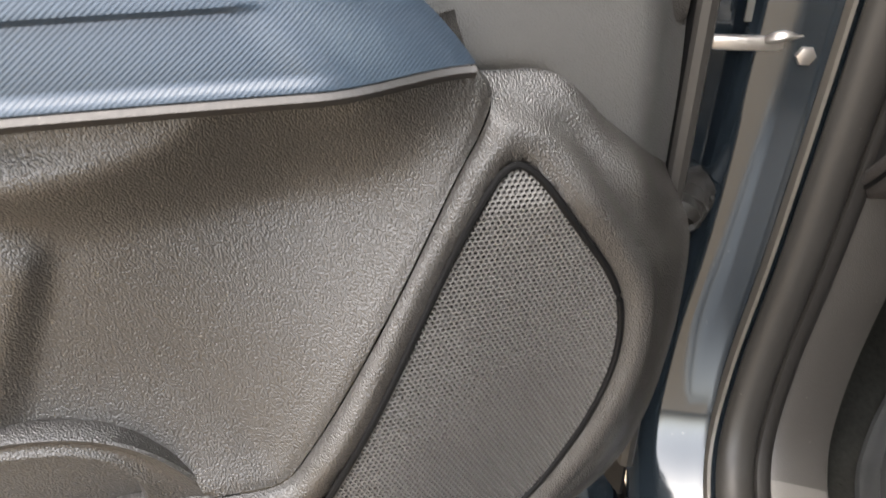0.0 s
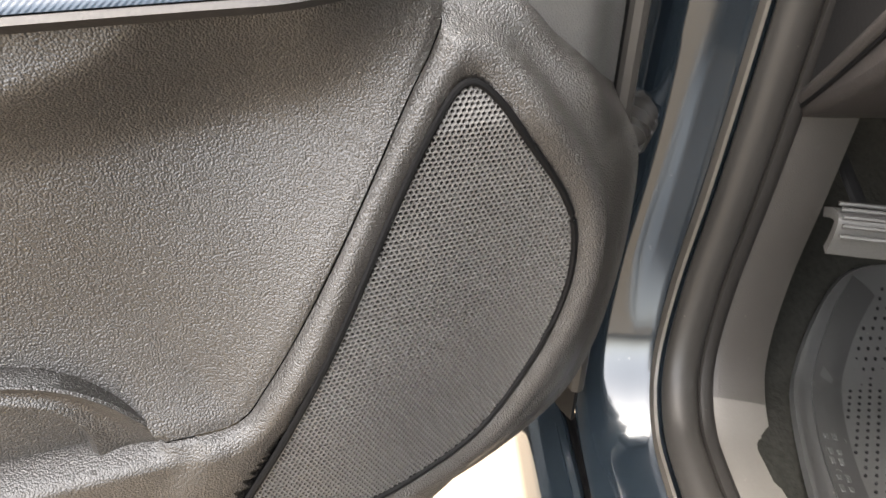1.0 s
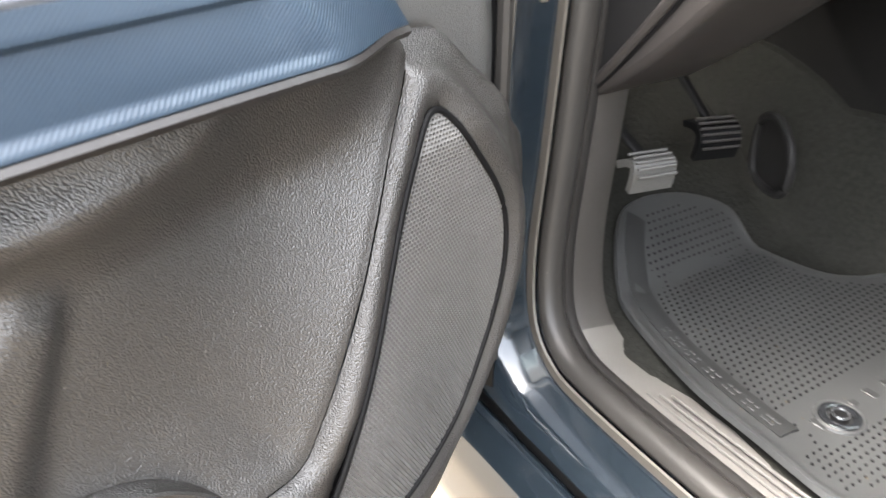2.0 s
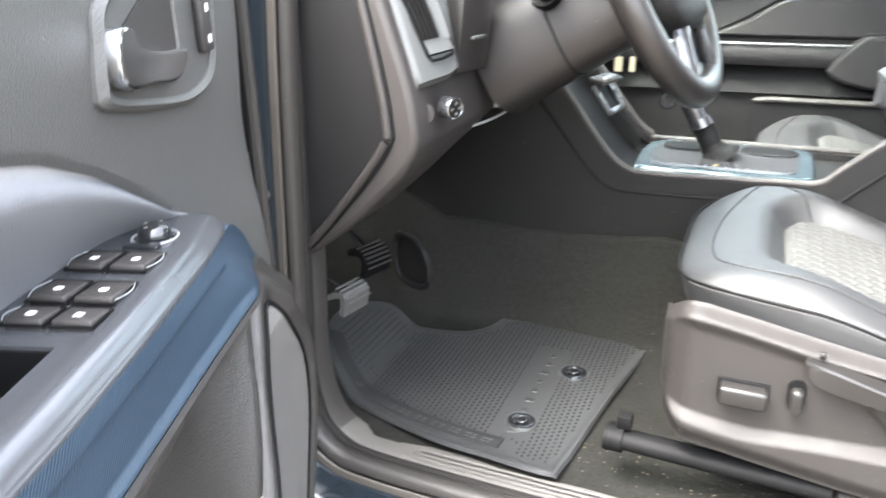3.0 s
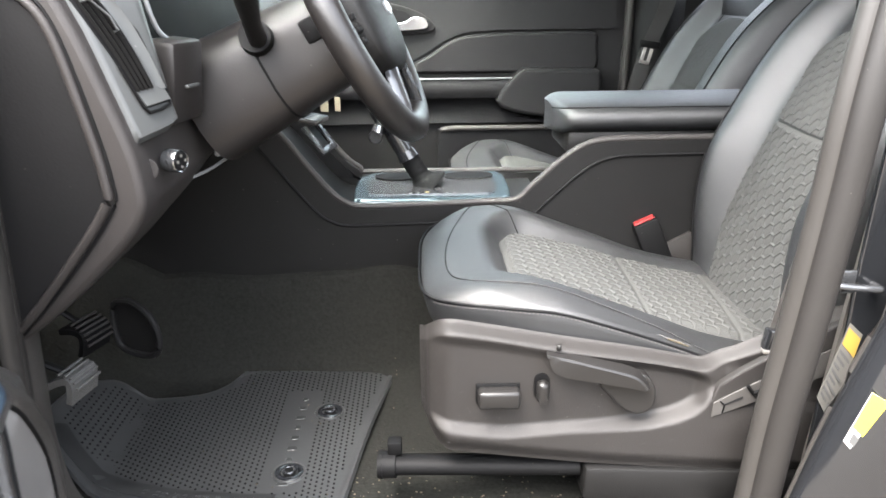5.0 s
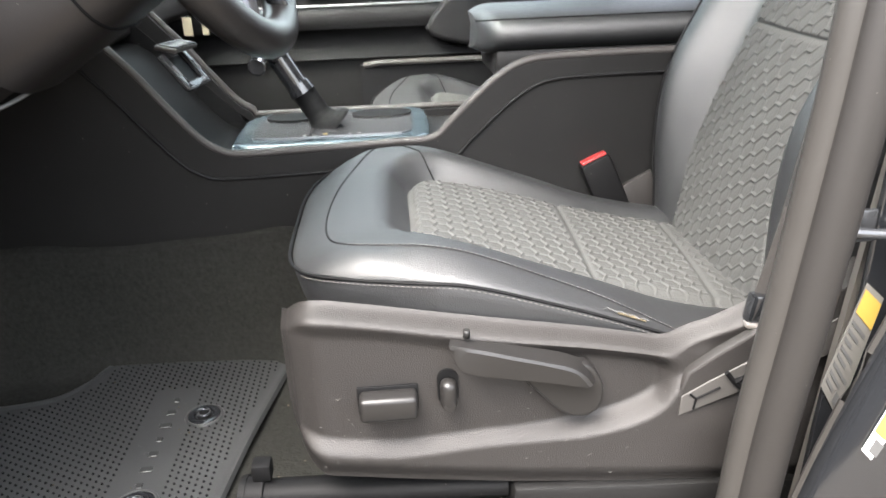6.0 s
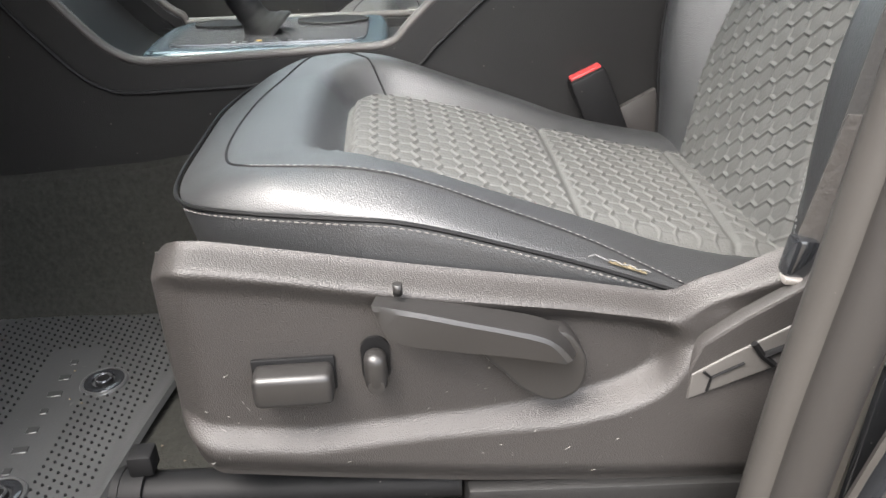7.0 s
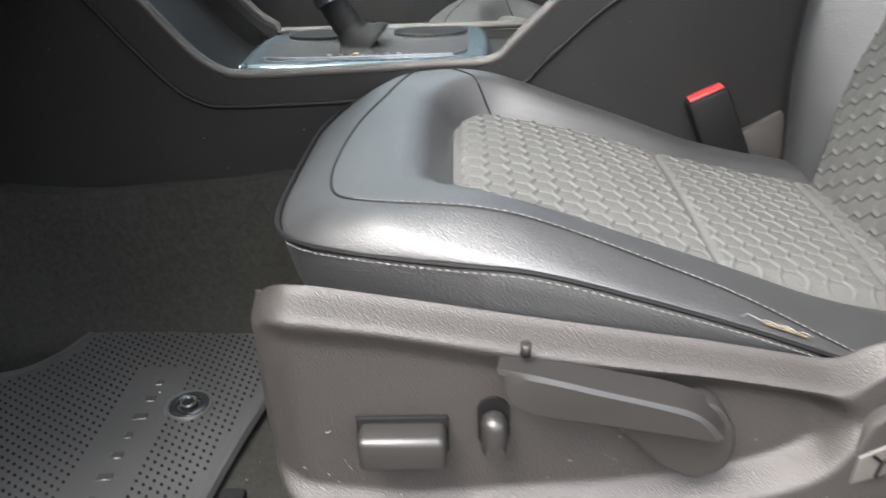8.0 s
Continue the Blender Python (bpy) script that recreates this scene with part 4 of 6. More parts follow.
def studs(region, pitch, radius, height, skip):
    bm = bmesh.new()
    x0, x1 = min(p[0] for p in region), max(p[0] for p in region)
    y0, y1 = min(p[1] for p in region), max(p[1] for p in region)
    i, x = 0, x0
    while x < x1:
        y = y0 + (pitch / 2 if i % 2 else 0)
        while y < y1:
            if inside(x, y, region) and edge_distance(x, y, region) > 0.022 and not skip(x, y):
                z = mat_z(x, y) + 0.0048
                lo = [bm.verts.new((x + radius * math.cos(k * 1.0472), y + radius * math.sin(k * 1.0472), z - 0.001)) for k in range(6)]
                hi = [bm.verts.new((x + radius * 0.72 * math.cos(k * 1.0472), y + radius * 0.72 * math.sin(k * 1.0472), z + height)) for k in range(6)]
                bm.faces.new(hi)
                for k in range(6):
                    bm.faces.new((lo[k], lo[(k + 1) % 6], hi[(k + 1) % 6], hi[k]))
            y += pitch
        x += pitch * 0.866
        i += 1
    return bm


BAND_LINE = [(-0.655, 0.551), (-0.610, 0.511), (-0.535, 0.468), (-0.440, 0.436), (-0.340, 0.419), (-0.262, 0.412)]
plain = lambda x, y: (abs(x + 0.255) < 0.035 and 0.44 < y < 0.76) or edge_distance(x, y, BAND_LINE, False) < 0.026
part("studs", studs(MAT_OUT, 0.0112, 0.0021, 0.0020, plain), BLACK, mat, kind="stuff")
for gx, gy in ((-0.203, 0.682), (-0.249, 0.494)):
    g = part("eyelet", ring(0.019, 0.0055, pose(gx, gy, mat_z(gx, gy) + 0.006), 32, 10, 0.7), GLOSS_BLACK, mat, "black plastic eyelet ring")
    part("flange", ring(0.026, 0.003, pose(gx, gy, mat_z(gx, gy) + 0.005), 32, 8), MAT, g)
    part("post", disc(0.011, 0.012, pose(gx, gy, mat_z(gx, gy) + 0.004), 20, 0.003), BLACK, g)
    part("thread", ring(0.009, 0.0018, pose(gx, gy, mat_z(gx, gy) + 0.011), 24, 6), GRAPHITE, g)
for k in range(9):
    part("moulded_mark", box((0.018 - 0.004 * (k % 3), 0.011, 0.002), pose(-0.256, 0.465 + 0.033 * k, mat_z(-0.256, 0.5) + 0.0055, 0, 0, 4), 0.001, 1), MAT_DARK, mat)
BAND = curve(BAND_LINE, 6)


def band(u, v):
    i = round(u * (len(BAND) - 1))
    t = (BAND[min(i + 1, len(BAND) - 1)] - BAND[max(i - 1, 0)])
    x, y = BAND[i] + np.array([-t[1], t[0]]) / np.hypot(*t) * 0.030 * (v - 0.2)
    return float(x), float(y), mat_z(x, y) + 0.0070 + 0.0012 * math.sin(math.pi * v)


part("border_band", sheet(band, len(BAND) - 1, 6, 0.002), MAT_DARK, mat, "smooth black moulded border band")
for k in range(26):
    hx, hy = BAND[min(len(BAND) - 1, 16 + k // 2)]
    part("edge_block", box((0.009 - 0.003 * (k % 3 == 0), 0.004, 0.0012), pose(float(hx) + 0.002 * (k % 4), float(hy) + 0.001 + 0.008 * (k % 2), mat_z(hx, hy) + 0.0082, 0, 0, -10 + k // 3), 0.0005, 1), MAT, mat)


def pedal(name, centre, size, tilt, turn, mat_pad, label, ribs, arm_to, rib_mat):
    t = thing(name, centre, label, "pedal")
    m = pose(*centre, 0, 0, turn) @ pose(0, 0, 0, 0, tilt, 0)
    part("pad", sheet(lambda u, v: m @ Vector(((u - 0.5) * size[0], (v - 0.5) * size[1], 0.008 * math.sin(math.pi * u) - 0.10 * (u - 0.5) ** 2)), 12, 8, 0.010), mat_pad, t)
    for k in range(ribs):
        x = (k + 0.5) / ribs - 0.5
        part("rib", tube([m @ Vector((x * size[0] * 0.86, s * size[1] * 0.45, 0.0100 * math.cos(x * 3.1) - 0.10 * x * x * size[0])) for s in (-1, 1)], 0.0022, 6), rib_mat, t)
    part("arm", tube(curve([m @ Vector((-0.2 * size[0], 0, -0.008)), Vector(centre).lerp(Vector(arm_to), 0.5) + Vector((-0.02, 0, -0.01)), arm_to], 6), 0.008, 8, 0.6), BLACK, t)
    return t


pedal("parking_brake_pedal", (-0.545, 0.458, 0.872), (0.050, 0.062), 38, -12, PANEL_UP, "worn pale parking brake pedal pad", 5, (-0.72, 0.44, 1.02), PANEL_UP)
pedal("brake_pedal", (-0.618, 0.672, 0.848), (0.066, 0.070), 50, -18, BLACK, "ribbed dark rubber brake pedal", 6, (-0.78, 0.66, 1.05), DASH)
acc = thing("accelerator_pedal", (-0.56, 0.74, 0.80), "black plastic accelerator pedal with a raised rim", "pedal")
LOOP = pairs2(curve([(-0.615, 0.765), (-0.625, 0.815), (-0.615, 0.855), (-0.575, 0.865), (-0.536, 0.842), (-0.522, 0.800), (-0.535, 0.765), (-0.575, 0.755)], 5, True))
part("rim", tube([Vector((a, 0.745 - 0.5 * (a + 0.56), b)) for a, b in LOOP], 0.0065, 8, closed=True), DASH_DARK, acc)
part("pad", prism(LOOP, lambda a, b, c: Vector((a - 0.5 * c, 0.750 - 0.5 * (a + 0.56) + c, b)), 0.010), DASH_DARK, acc)

# ---- dashboard ----
dash = thing("dashboard", (-0.5, 1.07, 1.2), "dark brown-grey plastic dashboard with a silver vent surround", "dashboard")
PROF = [(-0.62, 0.955), (-0.568, 0.970), (-0.497, 1.020), (-0.430, 1.082), (-0.391, 1.124), (-0.373, 1.160), (-0.374, 1.200), (-0.381, 1.238), (-0.400, 1.30), (-0.435, 1.40), (-0.48, 1.47), (-0.60, 1.50), (-0.96, 1.42), (-0.96, 1.0)]
END = pairs2(curve(PROF, 4))
part("end_cap", prism(END, lambda a, b, c: Vector((a, 0.366 + c, b)), 0.05, 0.010, 3), DASH, dash, "grained end of the dashboard")
INSET = pairs2(curve([(-0.66, 1.46), (-0.56, 1.445), (-0.512, 1.432), (-0.480, 1.415), (-0.455, 1.378), (-0.434, 1.29), (-0.418, 1.195), (-0.426, 1.155), (-0.50, 1.060), (-0.570, 0.985), (-0.62, 0.965), (-0.70, 1.2)], 5, True))
part("end_panel", prism(INSET, lambda a, b, c: Vector((a, 0.3655 + c, b)), 0.008, 0.003), DASH_DARK, dash, "smooth dark removable end panel")
part("end_ridge", tube([Vector((a, 0.3655, b)) for a, b in INSET[:50]], 0.0065, 10), DASH, dash)
rim_way = [(Vector((a, 0.0, b)) - Vector((-0.56, 0.0, 1.21))).normalized() for a, b in INSET[:50]]
part("end_gap", tube([Vector((a, 0.3652, b)) + w * 0.0095 for (a, b), w in zip(INSET[:50], rim_way)], 0.0022, 8), BLACK, dash, "dark gap round the end panel")


def dash_face(u, v):
    y = 0.41 + 1.37 * u
    n = len(PROF) - 2
    k = v * n
    x = float(np.interp(k, range(len(PROF)), [p[0] for p in PROF]))
    z = float(np.interp(k, range(len(PROF)), [p[1] for p in PROF]))
    low = ease(1.20, 0.96, z)
    x -= 0.07 * low * ease(0.52, 0.95, y)
    z += 0.10 * low * ease(0.50, 0.92, y)
    return x, y, z


part("fascia", sheet(dash_face, 60, 60), DASH, dash, "dark knee panel and fascia")


def surround(u, v):
    lo = Vector((-0.385, 0.386, 1.234)).lerp(Vector((-0.352, 0.474, 1.246)), u)
    hi = Vector((-0.470, 0.386, 1.47)).lerp(Vector((-0.392, 0.474, 1.47)), u)
    p = lo.lerp(hi, v)
    e = min(u, 1 - u, v * 3)
    return p + Vector((0.010, -0.006, 0)) * ease(0.0, 0.12, e) + Vector((0, 0, 0.010)) * ease(0.7, 1.0, u) * ease(0.15, 0.0, v)


VENT_A = [(0.0, 0.42), (0.20, 0.36), (0.45, 0.25), (0.65, 0.13), (0.85, 0.03), (1.0, 0.0)]
VENT_B = [(0.0, 0.90), (0.20, 0.86), (0.45, 0.77), (0.65, 0.66), (0.85, 0.44), (1.0, 0.30)]
part("vent_surround", sheet(surround, 24, 24, 0.012), SURROUND, dash, "satin grey vent surround")


def vent_at(u, v, out):
    vv = 0.17 + 0.80 * v
    return surround(interp(vv, VENT_A) * (1 - u) + interp(vv, VENT_B) * u, vv) + Vector((0.75, -0.5, 0)).normalized() * out


vent = part("air_vent", sheet(lambda u, v: vent_at(u, v, 0.0015), 8, 14, 0.002), BLACK, dash, "dark side air vent")
for k in range(4):
    part("slat", sheet(lambda u, v, k=k: vent_at(0.06 + (k + 0.1 + 0.7 * u) * 0.14, 0.12 + 0.86 * v, 0.003 + 0.004 * math.sin(math.pi * u) ** 2), 4, 10, 0.001), TRIM, vent)
part("inner_wall", sheet(lambda u, v: vent_at(0.66 + 0.30 * u, 0.10 + 0.9 * v, 0.0025 + 0.004 * u * u), 6, 10, 0.001), SURROUND, vent)
part("lip", sheet(lambda u, v: vent_at(0.06 + 0.88 * u, 0.02 + 0.10 * v, 0.007 - 0.004 * v), 8, 4, 0.002), SURROUND, vent, "pale lower lip")
part("rim", tube([vent_at(a, b, 0.003) for a, b in ((0.0, 0.3), (0.0, 0.02), (0.10, -0.03), (0.5, -0.035), (0.92, -0.02), (1.0, 0.05), (1.0, 0.5), (1.0, 1.0))], 0.0022, 6), BLACK, vent)
part("tab", tube([vent_at(a, b, 0.010) for a, b in ((0.10, 0.72), (0.34, 0.73), (0.52, 0.62), (0.50, 0.53), (0.38, 0.52))], 0.0015, 8), SURROUND, vent, "silver slider tab")

panel_m = pose(-0.358, 0.442, 1.204, 0, 90, -22)
sw = part("headlight_switch", disc(0.0165, 0.022, panel_m @ pose(0, 0, 0.004), 30, 0.003, 0.015), GRAPHITE, dash, "round headlight knob with bright rim")
part("bright_ring", ring(0.0145, 0.0014, panel_m @ pose(0, 0, 0.0148), 32, 8), CHROME, sw)
part("face", disc(0.0125, 0.004, panel_m @ pose(0, 0, 0.0155), 24, 0.001), BLACK, sw)
for k in range(4):
    part("pictogram", box((0.004, 0.004, 0.001), panel_m @ pose(0.0075 * math.cos(k * 1.57), 0.0075 * math.sin(k * 1.57), 0.0175), 0.0004, 1), LABEL_GREY, sw)
part("dimmer_wheel", disc(0.015, 0.006, pose(-0.381, 0.412, 1.199, 90, 0, 10), 20, 0.001), DASH, dash, "dark dimmer thumbwheel")
part("switch_block", box((0.05, 0.085, 0.115), pose(-0.374, 0.545, 1.300, 0, 6, -12), 0.008), SHROUD, dash)
part("slot_trim", box((0.006, 0.034, 0.005), pose(-0.347, 0.540, 1.292, 0, 0, -12), 0.001, 1), SURROUND, dash, "thin silver slot")
hood = part("instrument_hood", sheet(lambda u, v: (-0.46 + 0.14 * v, 0.49 + 0.62 * u, 1.570 + 0.03 * math.sin(math.pi * u) ** 0.5 * (0.6 + 0.4 * v)), 24, 6, 0.01), DASH_DARK, dash, "dark instrument hood")
part("gauge_panel", box((0.07, 0.62, 0.27), pose(-0.450, 0.80, 1.455, 0, -8, 0), 0.01), BLACK, dash, "dark instrument gauge panel")
part("gauge_rim", tube(curve([(-0.395, 0.515, 1.44), (-0.385, 0.530, 1.375), (-0.375, 0.565, 1.352), (-0.370, 0.62, 1.348)], 6), 0.0035, 8), SILVER, dash)
knee = part("lower_trim_line", tube(curve([(-0.40, 0.60, 1.135), (-0.37, 0.68, 1.14), (-0.33, 0.76, 1.165), (-0.29, 0.84, 1.19)], 6), 0.0025, 6), SILVER, dash)
for k in range(2):
    part("small_switch", box((0.008, 0.012, 0.010), (-0.342, 0.615 + 0.03 * k, 1.178 + 0.004 * k), 0.002), PANEL_UP, dash)

# ---- steering column and wheel ----
WC, TILTW = Vector((-0.112, 0.668, 1.373)), 27.0
wheel_m = Matrix.Translation(WC) @ Matrix.Rotation(radians(-6), 4, "Z") @ Matrix.Rotation(radians(90 - TILTW), 4, "Y")
col = thing("steering_column", (-0.25, 0.67, 1.25), "brown-grey plastic steering column shroud", "steering column")


def shroud(u, v):
    a = v * math.tau
    t = u
    hw, hh = 0.098 - 0.030 * t, 0.098 - 0.020 * t
    ca, sa = math.cos(a), math.sin(a)
    q = (abs(ca) ** 3.2 + abs(sa) ** 3.2) ** (-1 / 3.2)
    p = wheel_m @ Vector((sa * q * hh, ca * q * hw, -0.285 + 0.245 * t))
    return p


bm = bmesh.new()
vs_s = grid_into(bm, [[shroud(u / 14, v / 40) for v in range(40)] for u in range(15)], close_v=True)
bm.faces.new(vs_s[-1])
bmesh.ops.recalc_face_normals(bm, faces=bm.faces)
part("shroud", bm, SHROUD, col)
part("shroud_seam", tube([shroud(0.55, v / 40) * 1.0 + (shroud(0.55, v / 40) - wheel_m @ Vector((0, 0, -0.15))).normalized() * 0.0005 for v in range(40)], 0.002, 6, closed=True), BLACK, col)
part("tilt_pad", box((0.005, 0.026, 0.036), wheel_m @ pose(-0.020, -0.071, -0.060, 90, 0, 0) @ pose(0, 0, 0, 0, 90, 0), 0.004), BLACK, col)
part("stalk_socket", tube([(-0.262, 0.602, 1.352), (-0.260, 0.578, 1.358)], [0.026, 0.024], 16), BLACK, col)
part("turn_stalk", tube([(-0.258, 0.60, 1.345), (-0.250, 0.52, 1.378), (-0.240, 0.455, 1.412), (-0.237, 0.432, 1.424)], [0.014, 0.013, 0.0165, 0.0160], 16), TRIM, col, "black turn signal stalk")
part("stalk_end", disc(0.012, 0.004, look((-0.2366, 0.4305, 1.4248), (-0.230, 0.37, 1.455)), 20, 0.001), TRIM, col)

wheel = thing("steering_wheel", tuple(WC), "dark leather steering wheel with silver lower spoke", "steering wheel")
part("rim", ring(0.184, 0.0235, wheel_m, 64, 16, 0.95), RIM, wheel, "worn dark leather rim")
part("rim_seam", ring(0.1665, 0.0016, wheel_m, 64, 6), BLACK, wheel)
hub = bmesh.new()
rows_h = []
for k in range(9):
    r = math.sin(k / 8 * math.pi / 2)
    rows_h.append([wheel_m @ Vector(((0.098 if math.cos(a) < 0 else 0.104) * r * math.cos(a) * (abs(math.cos(a)) ** 3 + abs(math.sin(a)) ** 3) ** (-0.33) * 0.9,
                                     0.112 * r * math.sin(a) * (abs(math.cos(a)) ** 3 + abs(math.sin(a)) ** 3) ** (-0.33), 0.022 + 0.026 * math.cos(k / 8 * math.pi / 2))) for a in [j * math.tau / 32 for j in range(32)]])
rows_h.append([p - (wheel_m.to_3x3() @ Vector((0, 0, 0.045))) for p in rows_h[-1]])
grid_into(hub, rows_h, close_v=True)
bmesh.ops.remove_doubles(hub, verts=hub.verts, dist=1e-5)
bmesh.ops.recalc_face_normals(hub, faces=hub.faces)
hubp = part("hub", hub, TRIM, wheel, "dark airbag cover")
part("emblem", prism([(-0.008, -0.022), (0.008, -0.022), (0.008, -0.008), (0.013, -0.008), (0.013, 0.008), (0.008, 0.008), (0.008, 0.022), (-0.008, 0.022), (-0.008, 0.008), (-0.013, 0.008), (-0.013, -0.008), (-0.008, -0.008)],
                    lambda a, b, c: wheel_m @ Vector((a, b, 0.051 - c)), 0.006, 0.001), GRAPHITE, hubp, "plain bright emblem")
for s in (-1, 1):
    part("spoke", tube(curve([wheel_m @ Vector((0.0, s * 0.07, 0.010)), wheel_m @ Vector((0.01, s * 0.12, 0.004)), wheel_m @ Vector((0.012, s * 0.172, 0))], 5), [0.026, 0.024, 0.022, 0.020, 0.018, 0.017, 0.016, 0.015, 0.014, 0.014, 0.014], 12, 0.5), TRIM, wheel)
    sp = part("spoke_trim", tube(curve([wheel_m @ Vector((0.08, s * 0.055, 0.018)), wheel_m @ Vector((0.125, s * 0.064, 0.012)), wheel_m @ Vector((0.165, s * 0.078, 0.004))], 5), [0.016] * 11, 10, 0.6), GRAPHITE, wheel, "silver lower spoke trim")
    for k in range(3):
        part("button", box((0.010, 0.016, 0.008), wheel_m @ pose(-0.004 + 0.018 * k, s * 0.130, 0.016), 0.002), BLACK, wheel)

# ---- centre console ----
con = thing("centre_console", (0.1, 1.075, 0.70), "dark centre console with pale edge rails", "console")
RAIL = [(-0.400, 1.28), (-0.345, 1.20), (-0.289, 1.135), (-0.250, 1.083), (-0.207, 1.030), (-0.178, 1.007), (-0.145, 0.997), (-0.05, 0.998), (0.10, 1.003), (0.172, 1.007), (0.205, 1.035), (0.26, 1.085), (0.300, 1.113), (0.335, 1.125), (0.39, 1.129), (0.56, 1.130), (0.85, 1.130)]
RAIL_C = curve(RAIL, 5)
RW = pairs2(RAIL_C)
for yy, out, nm in ((0.905, -1, "near"), (1.245, 1, "far")):
    RQ = RW if out < 0 else [(a, min(b, 0.992) if a > -0.17 else b) for a, b in RW]
    body = [(-0.95, 0.62), (-0.95, 1.20), (-0.60, 1.26), (-0.48, 1.28)] + RQ + [(0.85, 0.62)]
    part("side_panel", prism(body, lambda a, b, c, yy=yy, out=out: Vector((a, yy - out * c, b)), 0.024, 0.0), TRIM, con)
    part("edge_rail", tube([Vector((a, yy + out * 0.003 - out * 0.010, b + 0.004)) for a, b in RQ], 0.0070, 10, up=(0, 1, 0)), DASH, con, "paler rounded edge rail")
    part("groove", tube([Vector((a - 0.030 * ease(0.0, -0.2, a) + 0.0, yy + out * 0.002, b - 0.034 - 0.004 * ease(-0.1, -0.3, a))) for a, b in RQ if a < 0.195], 0.0030, 6), BLACK, con)
    part("groove", tube([Vector((a + 0.030, yy + out * 0.002, b - 0.028)) for a, b in RQ if a > 0.15], 0.0030, 6), BLACK, con)
# black floor and added side sheets paint the shade under the dash
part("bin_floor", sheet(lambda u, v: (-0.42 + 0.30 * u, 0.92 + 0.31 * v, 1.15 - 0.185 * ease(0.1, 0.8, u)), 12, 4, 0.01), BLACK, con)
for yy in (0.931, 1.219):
    part("bin_shade", sheet(lambda u, v, yy=yy: (-0.44 + 0.27 * u, yy, 0.985 + (0.27 - 0.28 * u) * v), 8, 4, 0.002), BLACK, con, "black sheet standing in for shade in the bin")
part("deck", sheet(lambda u, v: (-0.16 + 0.40 * u, 0.92 + 0.31 * v, 0.978), 4, 4, 0.02), TRIM, con)
PLATE_OUT = pairs2(curve([(-0.168, 0.975), (-0.155, 0.955), (-0.12, 0.948), (0.12, 0.948), (0.160, 0.960), (0.172, 1.00), (0.174, 1.15), (0.160, 1.19), (0.12, 1.202), (-0.10, 1.202), (-0.145, 1.185), (-0.170, 1.13)], 4, True))
sp = part("shifter_plate", prism(PLATE_OUT, lambda a, b, c: Vector((a, b, 1.004 - c)), 0.030, 0.009, 3), PLATE, con, "glossy blue-grey shifter plate")
INNER_P = [(0.004 + (a - 0.004) * 0.82, 1.075 + (b - 1.075) * 0.74) for a, b in PLATE_OUT]
part("inlay", prism(INNER_P, lambda a, b, c: Vector((a, b, 1.0065 - c)), 0.004, 0.0015), GRAPHITE, sp, "bright inlay")
for a, b, r in ((-0.075, 1.135, 0.042), (0.088, 1.135, 0.044)):
    # no hole in the plate: the disc's black is the shade of the well
    part("cup_well", disc(r, 0.003, pose(a, b, 1.0075) @ Matrix.Diagonal((1.25, 0.8, 1, 1)), 28), BLACK, sp, "flat black disc for the shade in a cup well")
    part("cup_rim", ring(r, 0.0018, pose(a, b, 1.0085) @ Matrix.Diagonal((1.25, 0.8, 1, 1)), 32, 6), DASH_DARK, sp)
part("gear_light", box((0.008, 0.005, 0.001), (-0.010, 0.992, 1.0075), 0.0003, 1), AMBER, sp, "small amber gear mark")
for k in range(5):
    part("gear_mark", box((0.006, 0.004, 0.001), (-0.045 + 0.016 * k + (0.03 if k > 2 else 0), 0.985, 1.0075), 0.0003, 1), PRINT, sp)

shift = thing("gear_shifter", (-0.02, 1.07, 1.02), "black gear shifter with leather boot", "gear shifter")
BOOT = curve([(0.000, 1.060, 1.000), (-0.014, 1.060, 1.014), (-0.026, 1.060, 1.032), (-0.038, 1.060, 1.052), (-0.048, 1.060, 1.070)], 6)
part("boot", tube(BOOT, [0.046 - 0.024 * ease(0, 12, k) - 0.001 * (k % 3 == 0) for k in range(len(BOOT))], 20, 0.75, up=(0, 1, 0)), BLACK, shift, "soft black leather boot")
part("collar", tube([(-0.048, 1.060, 1.068), (-0.057, 1.060, 1.085)], [0.024, 0.021], 16), GLOSS_BLACK, shift)
part("lever", tube(curve([(-0.056, 1.060, 1.08), (-0.074, 1.060, 1.112), (-0.092, 1.060, 1.145)], 5), [0.020] * 11, 14), GLOSS_BLACK, shift)
part("knob", tube(curve([(-0.084, 1.056, 1.130), (-0.100, 1.056, 1.165), (-0.113, 1.056, 1.195), (-0.118, 1.056, 1.206)], 4), [0.019, 0.021, 0.023, 0.025, 0.027, 0.028, 0.028, 0.027, 0.025, 0.022, 0.017, 0.012, 0.005], 16), GLOSS_BLACK, shift)
part("side_button", disc(0.016, 0.012, pose(-0.118, 1.036, 1.120, 90, 0, 0), 20, 0.003), GLOSS_BLACK, shift)
part("button_cap", tube([(-0.114, 1.036, 1.132), (-0.110, 1.036, 1.146)], [0.014, 0.010], 14), CHROME, shift, "bright button cap")

usb = thing("usb_panel", (-0.27, 1.0, 1.1), "grey socket panel with open flap in the console", "socket panel")
um = pose(-0.238, 1.03, 1.122, 0, 52, -12)
part("frame", join(box((0.014, 0.085, 0.010), um @ pose(0.030, 0, 0), 0.003), box((0.070, 0.018, 0.010), um @ pose(0, -0.036, 0), 0.003), box((0.070, 0.018, 0.010), um @ pose(0, 0.036, 0), 0.003)), GRAPHITE, usb)
part("socket", box((0.050, 0.050, 0.004), um @ pose(-0.004, 0, -0.004), 0.001, 1), BLACK, usb)
